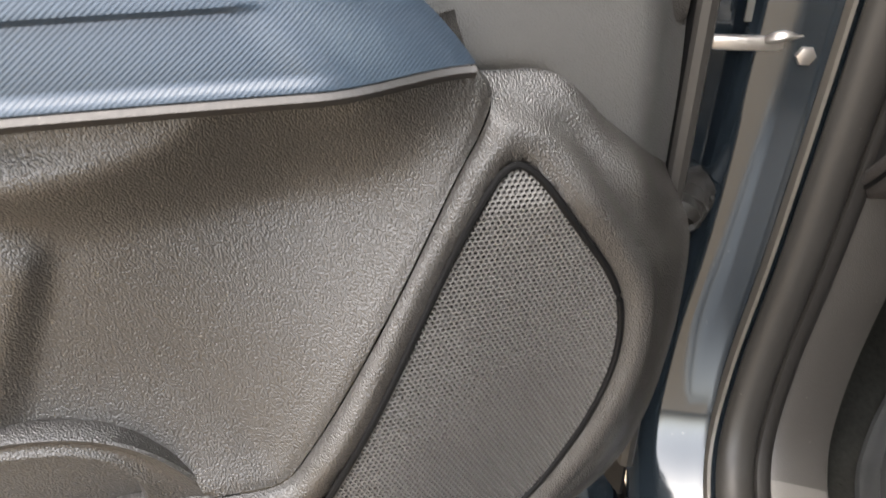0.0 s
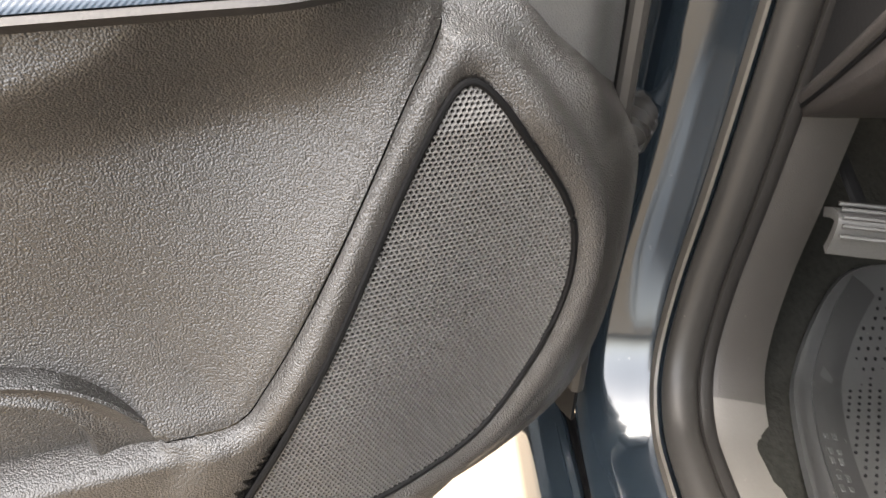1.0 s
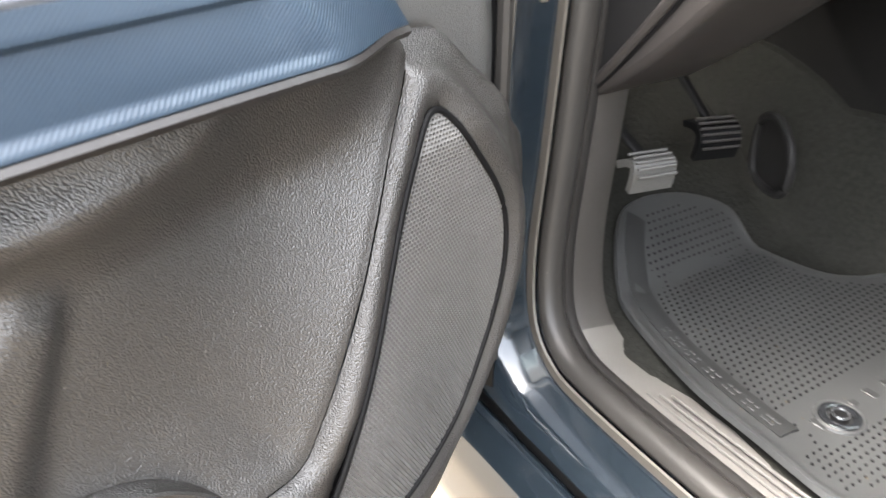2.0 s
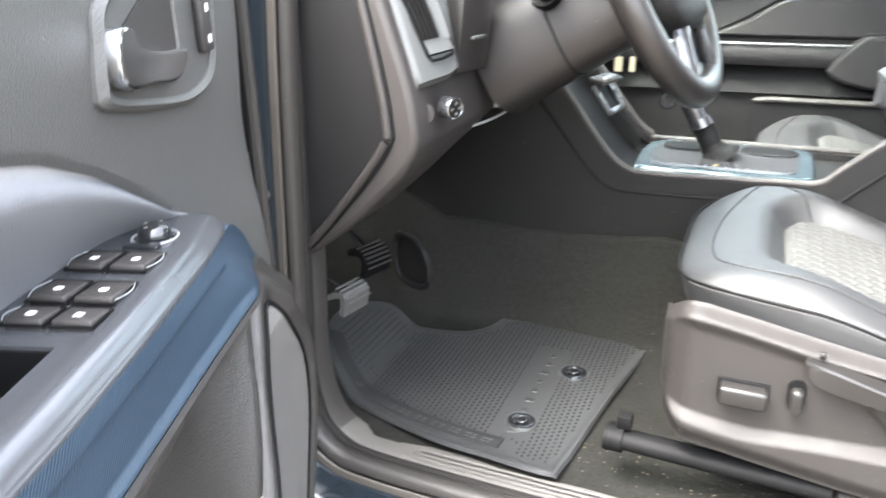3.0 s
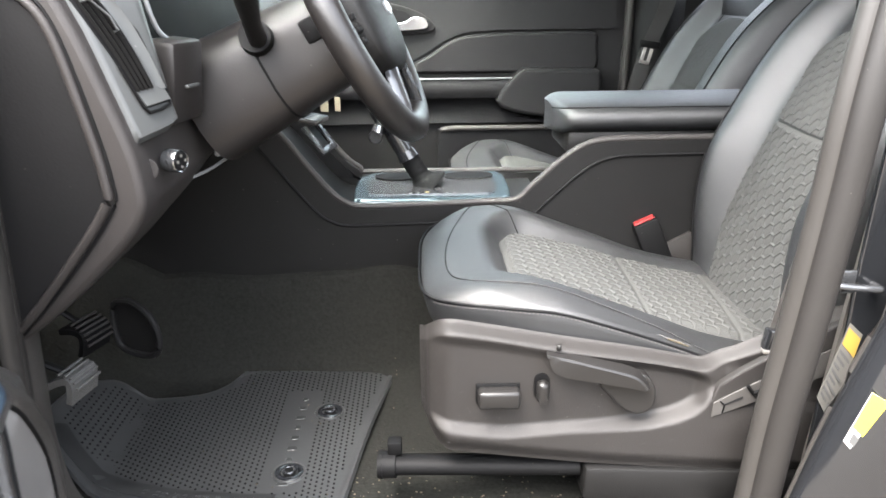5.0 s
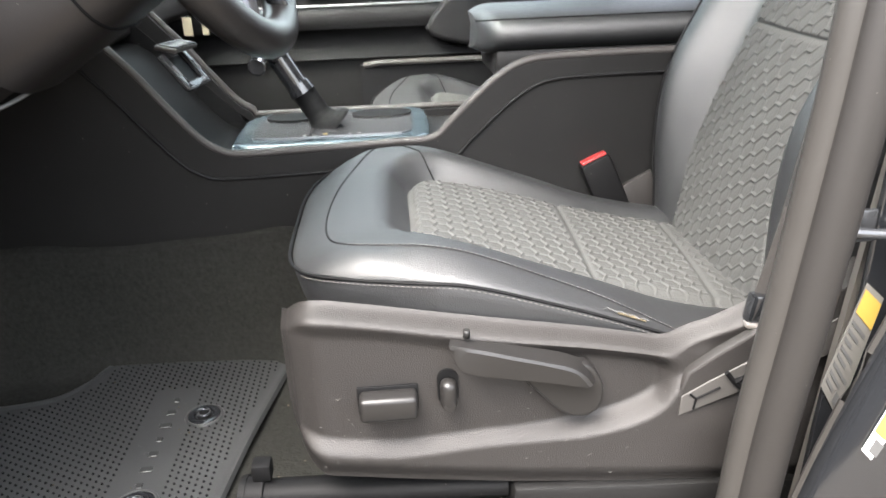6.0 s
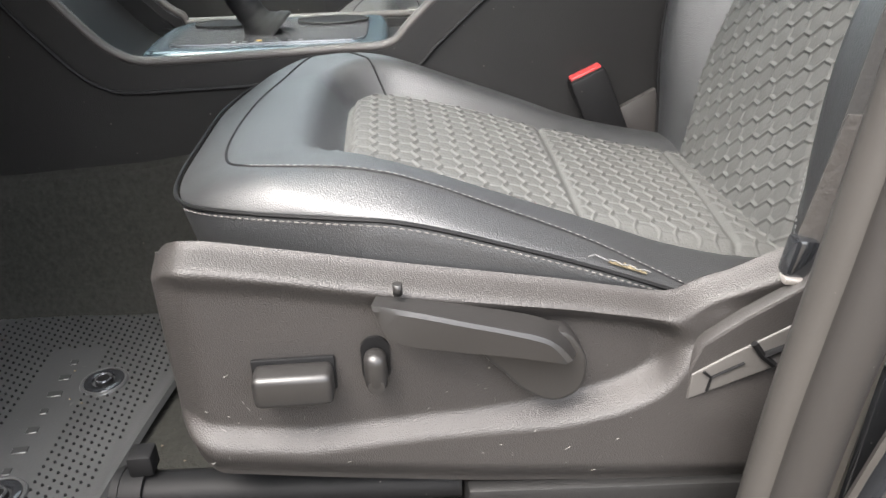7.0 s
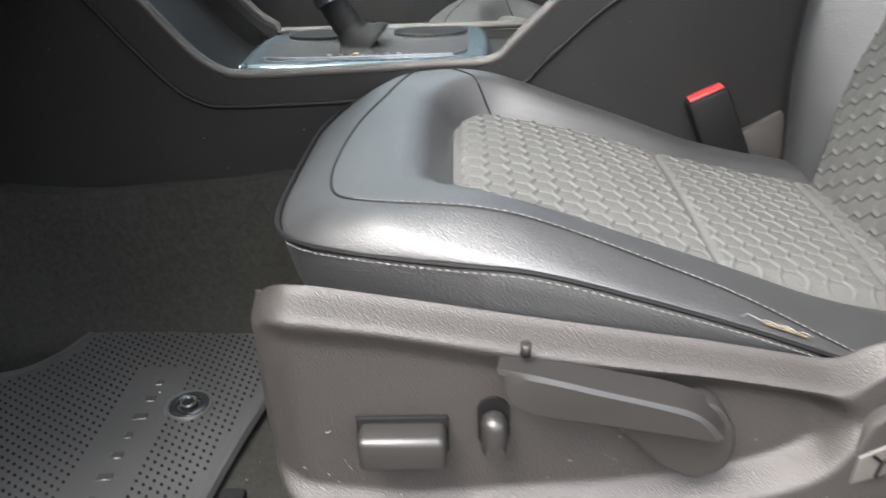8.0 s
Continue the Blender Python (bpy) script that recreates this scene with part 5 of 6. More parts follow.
fl = part("flap", box((0.040, 0.080, 0.008), um @ pose(-0.036, 0, 0.016, 0, -42, 0), 0.003), DASH, usb)
for k in range(5):
    part("rib", box((0.034, 0.006, 0.003), um @ pose(-0.038, -0.030 + 0.015 * k, 0.021, 0, -42, 0), 0.001, 1), GRAPHITE, fl)
for s in (-1, 1):
    part("port", box((0.020, 0.008, 0.002), um @ pose(0.0, s * 0.036, 0.0055), 0.0005, 1), PRINT, usb)
card = thing("paper_card", (-0.27, 1.02, 1.2), "two small cream paper cards behind the shifter", "card")
for k in range(2):
    part("card", box((0.002, 0.020 - 0.006 * k, 0.030), pose(-0.225 + 0.028 * k, 1.04 + 0.004 * k, 1.190, 0, 0, 60), 0.0004, 1), CREAM, card)

arm = thing("console_armrest", (0.42, 1.07, 1.13), "padded black leather centre armrest", "armrest")


def arm_shape(u, v):
    """A cushion lid: u along, v round its section."""
    a = v * math.tau
    x = 0.250 + 0.49 * u
    q = 1.0 - 0.55 * max(0.0, (0.10 - u) / 0.10) ** 2.2
    ca, sa = math.cos(a), math.sin(a)
    k = (abs(ca) ** 2.3 + abs(sa) ** 2.3) ** (-1 / 2.3)
    return Vector((x + 0.02 * (1 - q) * abs(ca), 1.075 + 0.118 * q * ca * k, 1.162 + (0.041 * (0.5 + 0.5 * q)) * sa * k))


bm = bmesh.new()
us_a = [0, 0.006, 0.016, 0.03, 0.05, 0.075, 0.1, 0.2, 0.4, 0.7, 1.0]
vs_a = grid_into(bm, [[arm_shape(u, v / 40) for v in range(40)] for u in us_a], close_v=True)
bm.faces.new(vs_a[0])
bm.faces.new(vs_a[-1])
bmesh.ops.recalc_face_normals(bm, faces=bm.faces)
part("pad", bm, LEATHER, arm)
part("seam", tube([arm_shape(u, 0.405) + Vector((0, -0.0005, 0)) for u in us_a], 0.0014, 6), BLACK, arm)
part("hinge_base", box((0.46, 0.20, 0.05), (0.515, 1.075, 1.112), 0.01), TRIM, arm)


# ---- seats ----
def hex_relief(a, b):
    """Raised outlines of hexagons; the zigzag sides stand higher than the straight ones."""
    p, q, best = 0.0270, 0.0235, (9.0, 0, 0)
    for off in (0, 1):
        i, j = round((a / (0.75 * p) - off) / 2), round(b / q - 0.5 * off)
        dx, dy = (a - (2 * i + off) * 0.75 * p) / p, (b - (j + 0.5 * off) * q) / q * 0.87
        best = min(best, (dx * dx + dy * dy, dx, dy))
    _, dx, dy = best
    flat_side, slant = abs(dy), 0.866 * abs(dx) + 0.5 * abs(dy)
    e = (0.435 - max(flat_side, slant)) * p
    high = 1.0 if slant > flat_side else 0.6
    return 0.0027 * math.exp(-(e / 0.0015) ** 2) * high + 0.0008 * ease(0.0, 0.008, e)


ZS = [(-0.05, 0.986), (0.0, 0.998), (0.04, 1.005), (0.10, 1.012), (0.15, 1.012), (0.20, 0.996), (0.26, 0.972), (0.33, 0.946), (0.41, 0.913), (0.48, 0.895), (0.60, 0.870)]
ZI = [(0.10, 0.976), (0.14, 0.974), (0.20, 0.962), (0.27, 0.945), (0.34, 0.922), (0.41, 0.904), (0.47, 0.888), (0.54, 0.878), (0.62, 0.872)]
smooth_zs = lambda x: sum(interp(x + k * 0.012, ZS) for k in (-2, -1, 0, 1, 2)) / 5
smooth_zi = lambda x: sum(interp(x + k * 0.012, ZI) for k in (-2, -1, 0, 1, 2)) / 5


def insert_depth(x, r):
    """How far inside the seat's fabric a place is, x along and r across from the middle."""
    dx, dy = x - 0.124 - 0.25 * r * r, 0.148 - abs(r)
    if dx < 0.055 and dy < 0.055:
        return 0.055 - math.hypot(0.055 - dx, 0.055 - dy)
    return min(dx, dy)


def cushion_top(x, r):
    d = insert_depth(x, r)
    return smooth_zs(x) - 0.007 * ease(0.21, 0.12, abs(r)) * ease(0.16, 0.09, x) + (smooth_zi(x) - 0.007 - smooth_zs(x)) * ease(-0.040, 0.004, d)


A_ROWS = [(0.040, 0.0), (0.022, 0.25), (0.008, 0.5), (0.002, 0.70), (0.001, 0.83), (0.004, 0.855), (0.012, 0.90), (0.024, 0.945), (0.038, 0.982), (0.052, 1.0)]
B_COLS = [(0.0085, 0.0), (0.0085, 0.25), (0.0085, 0.5), (0.0085, 0.70), (0.0085, 0.83), (0.0105, 0.85), (0.018, 0.885), (0.032, 0.940), (0.046, 0.982), (0.058, 0.998), (0.070, 1.0)]


def cushion_nose(r, half=0.262):
    """How far back the rounded front edge lies at r."""
    return -0.024 + (0.118 * (abs(r) / half) ** 4.2 + 0.030 * (abs(r) / half) ** 14 if r > 0 else 0.135 * (abs(r) / 0.2535) ** 5.2 + 0.030 * (abs(r) / 0.2535) ** 26)


def cushion_z(x, r, half=0.262):
    """Height of the leather at a place on the cushion's upper side."""
    f = interp(x - cushion_nose(r), A_ROWS[4:])
    g = interp(half - abs(r), B_COLS[4:])
    base = 0.875 - 0.07 * ease(0.25, 0.55, x)
    return base + (cushion_top(max(x, 0.0), r) - base) * max(0.0, 1 - ((1 - f) ** 6 + (1 - g) ** 6) ** (1 / 6))


def cushion_rows(half=0.262):
    """Rows of local places (x, r, z) of the leather cushion."""
    cols = [(-half + o, f) for o, f in B_COLS] + [(-half + 0.07 + (2 * half - 0.14) * k / 48, 1.0) for k in range(1, 48)] + [(half - o, f) for o, f in reversed(B_COLS)]
    rows = []
    nose = lambda r: cushion_nose(max(0.0085 - half, min(half - 0.0085, r)))
    for o, f in A_ROWS:
        rows.append([(nose(r) + 0.001 + (o - 0.001) * (1 - (abs(r) / half) ** 6 if f < 0.83 else 1), r, o, f, g) for r, g in cols])
    for k in range(1, 46):
        rows.append([(nose(r) * (1 - ease(0, 20, k)) + 0.05 + 0.53 * k / 45, r, 1, 1.0, g) for r, g in cols])
    out = []
    for row in rows:
        line = []
        for x, r, _, f, g in row:
            top, base = cushion_top(max(x, 0.0), r), 0.875 - 0.07 * ease(0.25, 0.55, x)
            line.append((x, r, base + (top - base) * max(0.0, 1 - ((1 - f) ** 6 + (1 - g) ** 6) ** (1 / 6))))
        out.append(line)
    return out


XB = lambda z: 0.548 + 0.27 * (z - 0.89) + 0.95 * max(0.0, z - 1.10) ** 2
BACK_NEAR = [(0.86, 0.145), (0.92, 0.143), (0.96, 0.126), (1.0, 0.113), (1.05, 0.105), (1.10, 0.102), (1.17, 0.104), (1.25, 0.115), (1.40, 0.130)]
BACK_HALF = [(0.86, 0.135), (0.93, 0.148), (0.97, 0.164), (1.02, 0.164), (1.08, 0.152), (1.14, 0.134), (1.20, 0.128), (1.26, 0.135), (1.33, 0.146), (1.40, 0.145)]
AMP = [(0.84, 0.0), (0.90, 0.018), (1.0, 0.055), (1.10, 0.074), (1.20, 0.062), (1.36, 0.066), (1.55, 0.03)]


def back_point(z, r, half=0.262):
    """Front of the backrest's leather at height z, r across."""
    a = abs(r)
    amp = sum(interp(z + k * 0.02, AMP) for k in (-2, -1, 0, 1, 2)) / 5
    side = ease(0.140, 0.205, a) if r > 0 else ease(0.100, 0.175, a)
    x = XB(z) + 0.008 - amp * side
    if a > 0.215:
        t = min(1.0, (a - 0.215) / (half - 0.215))
        x += (amp + 0.035) * (1 - math.sqrt(max(0.0, 1 - t * t)))
    return x


def seat(name, at, yc, dx, dz, label, driver):
    s = thing(name, at, label, "car seat", "front seats")
    L = lambda x, r, z: Vector((x + dx, yc + r, z + dz))
    rows = [[L(*p) for p in row] for row in cushion_rows()]
    bm = bmesh.new()
    grid_into(bm, rows)
    bmesh.ops.remove_doubles(bm, verts=bm.verts, dist=0.0004)
    bmesh.ops.recalc_face_normals(bm, faces=bm.faces)
    cushion = part("cushion", bm, LEATHER, s, "black leather cushion with side bolsters", sharp=60)

    def fabric(u, v):
        x, r = 0.122 + 0.450 * u, -0.150 + 0.300 * v
        d = insert_depth(x, r)
        z = smooth_zi(x) + 0.004 - 0.012 * ease(0.012, -0.004, d)
        rel = hex_relief(x, r) * ease(0.0, 0.006, d)
        for sx, wide in ((0.347 + 0.05 * r, 0.004), (0.507 + 0.09 * r, 0.004)):
            rel *= ease(wide * 0.3, wide * 2.2, abs(x - sx))
            z -= 0.0035 * math.exp(-((x - sx) / wide) ** 2)
        z += 0.004 * math.sin(math.pi * v) - 0.006 * ease(0.50, 0.56, x)
        return L(x, r, z + rel)

    n = (430, 290) if driver else (60, 40)
    part("fabric_insert", sheet(fabric, *n), FABRIC, cushion, "grey fabric with a raised hexagon pattern", sharp=80)
    # piping along the crease, stitches and front seam
    pipe_i = 4
    near = [rows[i][pipe_i] for i in range(4, len(rows) - 4)]
    front = [rows[4][j] for j in range(pipe_i + 1, len(rows[0]) - pipe_i - 1)]
    far = [rows[i][len(rows[0]) - 1 - pipe_i] for i in range(4, len(rows) - 4)]
    line = list(reversed(near)) + front + far
    for _ in range(5):
        line = [line[0]] + [(a + 2 * b + c) / 4 for a, b, c in zip(line, line[1:], line[2:])] + [line[-1]]
    lifted = [p + Vector((-0.0034 * ease(0.16, 0.05, p.x - dx), -0.0028 if p.y < yc else 0.0028, 0.001)) for p in line]
    part("piping", tube(lifted, 0.0019, 6), BLACK, cushion, "black piping along the cushion edge")
    seam = curve([(0.185, 0.236), (0.100, 0.232), (0.072, 0.200), (0.044, 0.128), (0.025, 0.038), (0.018, -0.046), (0.022, -0.115), (0.040, -0.163), (0.078, -0.193), (0.13, -0.208), (0.215, -0.214), (0.304, -0.222),
                  (0.37, -0.236), (0.415, -0.248)], 12)
    seam = [L(x, r, cushion_z(x, r)) for x, r in seam]
    part("seam", tube(seam, 0.0013, 6), BLACK, cushion)
    if driver:
        part("stitching", stitches([p + Vector((-0.0006 * ease(0.16, 0.05, p.x - dx), -0.0008, -0.0042)) for p in lifted[6:len(near) + 8]], 0.0062, 0.0038, 0.0007), THREAD_DARK, cushion, "grey stitching", kind="stuff")
        part("stitching", stitches([p + Vector((0, 0, 0.0012)) for p in seam[88:]], 0.0062, 0.0038, 0.0008), THREAD, cushion, "pale stitching", kind="stuff")
    tuck = [(0.100 + 0.065 * k / 10, 0.232 - 0.080 * k / 10) for k in range(11)]
    part("seam", tube([L(x, r, cushion_z(x, r)) for x, r in tuck], 0.0014, 6), BLACK, cushion)

    # backrest
    rs = [-0.262 + 0.524 * k / 60 for k in range(61)]
    zs = [0.84 + 0.76 * k / 44 for k in range(45)]
    bm = bmesh.new()
    rb = [[L(back_point(z, r), r, z) for r in rs] for z in zs]
    rb = [[row[0] + Vector((0.16, 0.02, 0))] + [row[0] + Vector((0.05, 0.0, 0))] + row + [row[-1] + Vector((0.05, 0.0, 0))] + [row[-1] + Vector((0.16, -0.02, 0))] for row in rb]
    grid_into(bm, rb)
    bmesh.ops.recalc_face_normals(bm, faces=bm.faces)
    back = part("backrest", bm, LEATHER, s, "black leather backrest with side bolsters", sharp=60)

    def back_fabric(u, v):
        z = 0.872 + 0.497 * u
        half = sum(interp(z + k * 0.015, BACK_NEAR if v < 0.5 else BACK_HALF) for k in (-1, 0, 1)) / 3
        r = half * (2 * v - 1)
        z -= 0.060 * (abs(2 * v - 1) ** 3) * ease(0.75, 1.0, u)
        d = min(half - abs(r), z - 0.865, (1 - u) * 0.5)
        x = XB(z) - 0.006 + 0.012 * ease(0.012, -0.002, d)
        rel = hex_relief(z + 0.5 * r, r) * ease(0.0, 0.006, d)
        zc = 1.185 + 0.02 * r
        rel *= ease(0.001, 0.008, abs(z - zc))
        x += 0.0035 * math.exp(-((z - zc) / 0.003) ** 2)
        return L(x - rel - 0.006 * math.sin(math.pi * v), r, z)

    n = (480, 300) if driver else (70, 40)
    part("fabric_insert", sheet(back_fabric, *n), FABRIC, back, "grey fabric with a raised hexagon pattern", sharp=80)
    for sg in (-1, 1):
        edge_l = [L(back_point(z, sg * 0.222) - 0.001, sg * 0.222, z) for z in zs[2:]]
        part("piping", tube(edge_l, 0.0020, 6), BLACK, back)
        if driver and sg < 0:
            part("stitching", stitches([L(back_point(z, -interp(z, BACK_NEAR) - 0.016) - 0.0030, -interp(z, BACK_NEAR) - 0.016, z) for z in zs[2:30]], 0.0062, 0.0036, 0.0006), THREAD, back, "pale stitching", kind="stuff")
    for sg in (-1, 1):
        part("seam", tube([L(back_point(1.355 + 0.2 * k / 12, sg * 0.125) - 0.0002, sg * 0.125, 1.355 + 0.2 * k / 12) for k in range(13)], 0.0014, 6), BLACK, back)
    part("back_shell", box((0.06, 0.48, 0.66), pose(0.74 + dx, yc, 1.18 + dz, 0, 14, 0), 0.02), TRIM, back)
    return s


drv = seat("driver_seat", (0.25, 0.655, 0.65), 0.660, 0.0, 0.0, "black leather driver seat with patterned grey fabric", True)
pas = seat("passenger_seat", (0.33, 1.49, 0.66), 1.500, 0.085, -0.030, "black leather passenger seat with patterned grey fabric", False)
part("base", box((0.50, 0.44, 0.20), (0.36, 1.50, 0.745), 0.02), TRIM, pas)

# side shield of the driver's seat
TOP_S = [(-0.024, 0.940), (-0.014, 0.962), (0.000, 0.978), (0.020, 0.981), (0.09, 0.968), (0.167, 0.953), (0.295, 0.930), (0.380, 0.912), (0.400, 0.916), (0.44, 0.932), (0.483, 0.951), (0.56, 0.985), (0.64, 1.0)]
BOT_S = [(-0.024, 0.83), (-0.014, 0.800), (0.005, 0.780), (0.10, 0.766), (0.224, 0.750), (0.459, 0.729), (0.64, 0.72)]
UP_L = [(-0.024, 0.955), (-0.005, 0.962), (0.02, 0.961), (0.079, 0.953), (0.166, 0.934), (0.293, 0.915), (0.36, 0.900), (0.40, 0.885), (0.7, 0.80)]
LOW_L = [(-0.024, 0.833), (0.03, 0.821), (0.092, 0.813), (0.187, 0.820), (0.297, 0.823), (0.345, 0.833), (0.375, 0.848), (0.392, 0.868), (0.40, 0.885), (0.7, 0.80)]
SLOT = [(0.405, 0.829), (0.411, 0.858), (0.432, 0.876), (0.56, 0.930), (0.58, 0.89)]
sm = lambda x, t: sum(interp(x + k * 0.006, t) for k in (-2, -1, 0, 1, 2)) / 5


def shield(u, v):
    x = -0.026 + 0.626 * u
    top, bot = sm(x, TOP_S), sm(x, BOT_S)
    z = bot + (top - bot) * v
    up, low = sm(x, UP_L), sm(x, LOW_L)
    y = 0.371
    y += (0.0082 + 0.0118 * ease(0.20, 0.37, x)) * ease(up + 0.010, up - 0.016, z) * ease(low - 0.014, low + 0.006, z) * ease(0.40, 0.37, x) * ease(-0.020, 0.006, x)
    y += 0.022 * ease(top - 0.014, top, z) + 0.006 * ease(up, top, z)
    y -= 0.006 * ease(low + 0.004, low - 0.012, z)
    y += 0.012 * ease(bot + 0.03, bot, z)
    y += 0.055 * max(0.0, (0.022 - x) / 0.048) ** 2.2
    y += 0.010 * ease(0.38, 0.42, x) * ease(0.80, 0.90, z) - 0.008 * ease(0.39, 0.43, x) * ease(0.90, 0.93, z)
    return x, y, z


us_s = sorted(set([k / 150 for k in range(151)] + [0.004, 0.01, 0.016, 0.022]))
shd = part("side_shield", sheet(shield, 0, 84, 0.004, us=us_s), SHIELD, drv, "scuffed brown-grey plastic side shield", sharp=50)
slot = part("slot_recess", prism([(0.3915, 0.828), (0.392, 0.858), (0.400, 0.882), (0.434, 0.906), (0.478, 0.932), (0.58, 0.985), (0.58, 0.905), (0.487, 0.864)], lambda a, b, c: Vector((a, 0.3660 + c, b)), 0.012, 0.003), SHIELD, drv, "recessed slot in the shield")
slot_plate = part("slot_plate", prism([(0.3940, 0.831), (0.3955, 0.855), (0.4266, 0.873), (0.484, 0.903), (0.58, 0.950), (0.58, 0.907), (0.487, 0.867)], lambda a, b, c: Vector((a, 0.3645 + c, b)), 0.006, 0.0012), BRACKET, slot, "pale plastic bracket in the slot")
for pts in ([(0.404, 0.858), (0.411, 0.852), (0.409, 0.839)], [(0.411, 0.852), (0.436, 0.864)], [(0.441, 0.882), (0.450, 0.870), (0.460, 0.861)], [(0.450, 0.870), (0.479, 0.881), (0.51, 0.894)]):
    part("spring", tube([Vector((a, 0.3635, b)) for a, b in pts], 0.0012 if pts[0][0] < 0.44 else 0.0030, 6), BLACK, slot_plate)
LEV = [curve(q, 8) for q in (
    [(0.152, 0.372, 0.9400), (0.190, 0.372, 0.934), (0.226, 0.372, 0.926), (0.262, 0.372, 0.917), (0.283, 0.372, 0.908), (0.297, 0.372, 0.896), (0.304, 0.372, 0.882)],
    [(0.149, 0.351, 0.9450), (0.182, 0.349, 0.9375), (0.212, 0.348, 0.9290), (0.246, 0.348, 0.9190), (0.271, 0.348, 0.9110), (0.285, 0.348, 0.901), (0.2945, 0.348, 0.889)],
    [(0.150, 0.350, 0.9405), (0.183, 0.347, 0.934), (0.212, 0.346, 0.926), (0.245, 0.346, 0.9165), (0.272, 0.346, 0.907), (0.282, 0.346, 0.899), (0.290, 0.346, 0.888)],
    [(0.152, 0.351, 0.936), (0.159, 0.348, 0.920), (0.175, 0.347, 0.911), (0.205, 0.347, 0.9045), (0.235, 0.347, 0.8985), (0.264, 0.347, 0.8925), (0.289, 0.347, 0.8865)],
    [(0.156, 0.372, 0.934), (0.163, 0.372, 0.917), (0.178, 0.372, 0.908), (0.206, 0.372, 0.9015), (0.236, 0.372, 0.8955), (0.265, 0.372, 0.8895), (0.291, 0.372, 0.884)])]


def lever_face(u, v):
    i = round(u * (len(LEV[0]) - 1))
    k = min(3, int(v * 4))
    return tuple(float(q) for q in LEV[k][i] + (LEV[k + 1][i] - LEV[k][i]) * (v * 4 - k))


lev = part("recliner_lever", sheet(lever_face, len(LEV[0]) - 1, 0, vs=[0, 0.25, 0.5, 0.75, 1.0]), LEVER, drv, "long smooth recliner lever", sharp=20)
part("pivot_cover", prism(pairs2(curve([(0.230, 0.893), (0.247, 0.867), (0.264, 0.849), (0.286, 0.839), (0.305, 0.847), (0.311, 0.866), (0.305, 0.888), (0.285, 0.905)], 4, True)), lambda a, b, c: Vector((a, 0.364 + c, b)), 0.016, 0.003), LEVER, lev)
part("lever_stop", tube([(0.168, 0.3655, 0.944), (0.168, 0.3655, 0.953)], 0.0035, 8), LEVER, lev)
b1 = part("seat_switch", box((0.060, 0.024, 0.0275), (0.0855, 0.366, 0.8705), 0.0055, 3), LEVER, drv, "rectangular power seat switch")
# black plate just proud of the shield paints the shadow round the switch
part("switch_gap_shade", box((0.0635, 0.004, 0.0315), (0.0850, 0.3775, 0.8715), 0.0015), BLACK, b1)
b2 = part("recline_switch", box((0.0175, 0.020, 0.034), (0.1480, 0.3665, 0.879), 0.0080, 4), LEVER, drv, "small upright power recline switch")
# likewise a flat black ring for the dark round this switch
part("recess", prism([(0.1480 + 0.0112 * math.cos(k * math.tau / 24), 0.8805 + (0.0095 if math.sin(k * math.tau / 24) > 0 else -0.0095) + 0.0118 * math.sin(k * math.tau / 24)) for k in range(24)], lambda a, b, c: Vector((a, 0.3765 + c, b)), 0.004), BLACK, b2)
part("button_face", disc(0.0066, 0.004, pose(0.1480, 0.359, 0.869, 90, 0, 0), 18, 0.001), LEVER, b2)
# torn seam with foam showing
def bolster(x, o):
    """Top of the near bolster at x, a distance o in from its side."""
    return cushion_z(x, -0.262 + o)


def torn(u, v):
    x = 0.336 + 0.032 * u
    o = 0.0130 + (0.001 + 0.0035 * math.sin(math.pi * u) * (0.75 + 0.25 * math.sin(u * 31))) * v
    return x, 0.398 + o, bolster(x, o) + 0.0032 + 0.0006 * math.sin(u * 47) * v


part("torn_seam", sheet(torn, 30, 6, 0.001), FOAM, drv, "torn seam showing yellow foam")
part("frayed_thread", stitches([(0.320 + 0.05 * k / 14, 0.398 + 0.011 + 0.005 * abs(math.sin(k * 2.3)), bolster(0.320 + 0.05 * k / 14, 0.014) + 0.0045) for k in range(15)], 0.0050, 0.007, 0.0005), THREAD, drv, kind="stuff")
# rails
rail = part("seat_rail", tube([(-0.088, 0.425, 0.722), (0.215, 0.405, 0.728)], 0.019, 16, 0.8), BLACK, drv, "black seat track")
part("rail_end", tube([(-0.094, 0.4255, 0.722), (-0.066, 0.4235, 0.7225)], 0.0235, 20, 0.85), BLACK, rail, "black end cap")
part("cap_ring", tube([(-0.090, 0.4253, 0.722), (-0.086, 0.425, 0.7221)], 0.025, 20, 0.85), BLACK, rail)
part("rail_bracket", box((0.022, 0.022, 0.022), (-0.068, 0.430, 0.752), 0.003), BLACK, rail)
part("rail_cover", box((0.42, 0.050, 0.055), pose(0.425, 0.392, 0.708, 0, 3, 0), 0.006), TRIM, drv, "dark rear track cover")
part("rail_far", box((0.42, 0.05, 0.05), (0.35, 0.85, 0.705), 0.006), BLACK, drv)
part("seat_pan", box((0.52, 0.42, 0.10), (0.30, 0.66, 0.80), 0.02), BLACK, drv)
part("inner_shield", sheet(lambda u, v: (0.30 + 0.36 * u, 0.925 + 0.01 * math.sin(math.pi * v), 0.74 + (0.13 + 0.05 * ease(0.3, 0.8, u)) * v), 10, 6, 0.006), SHIELD, drv)

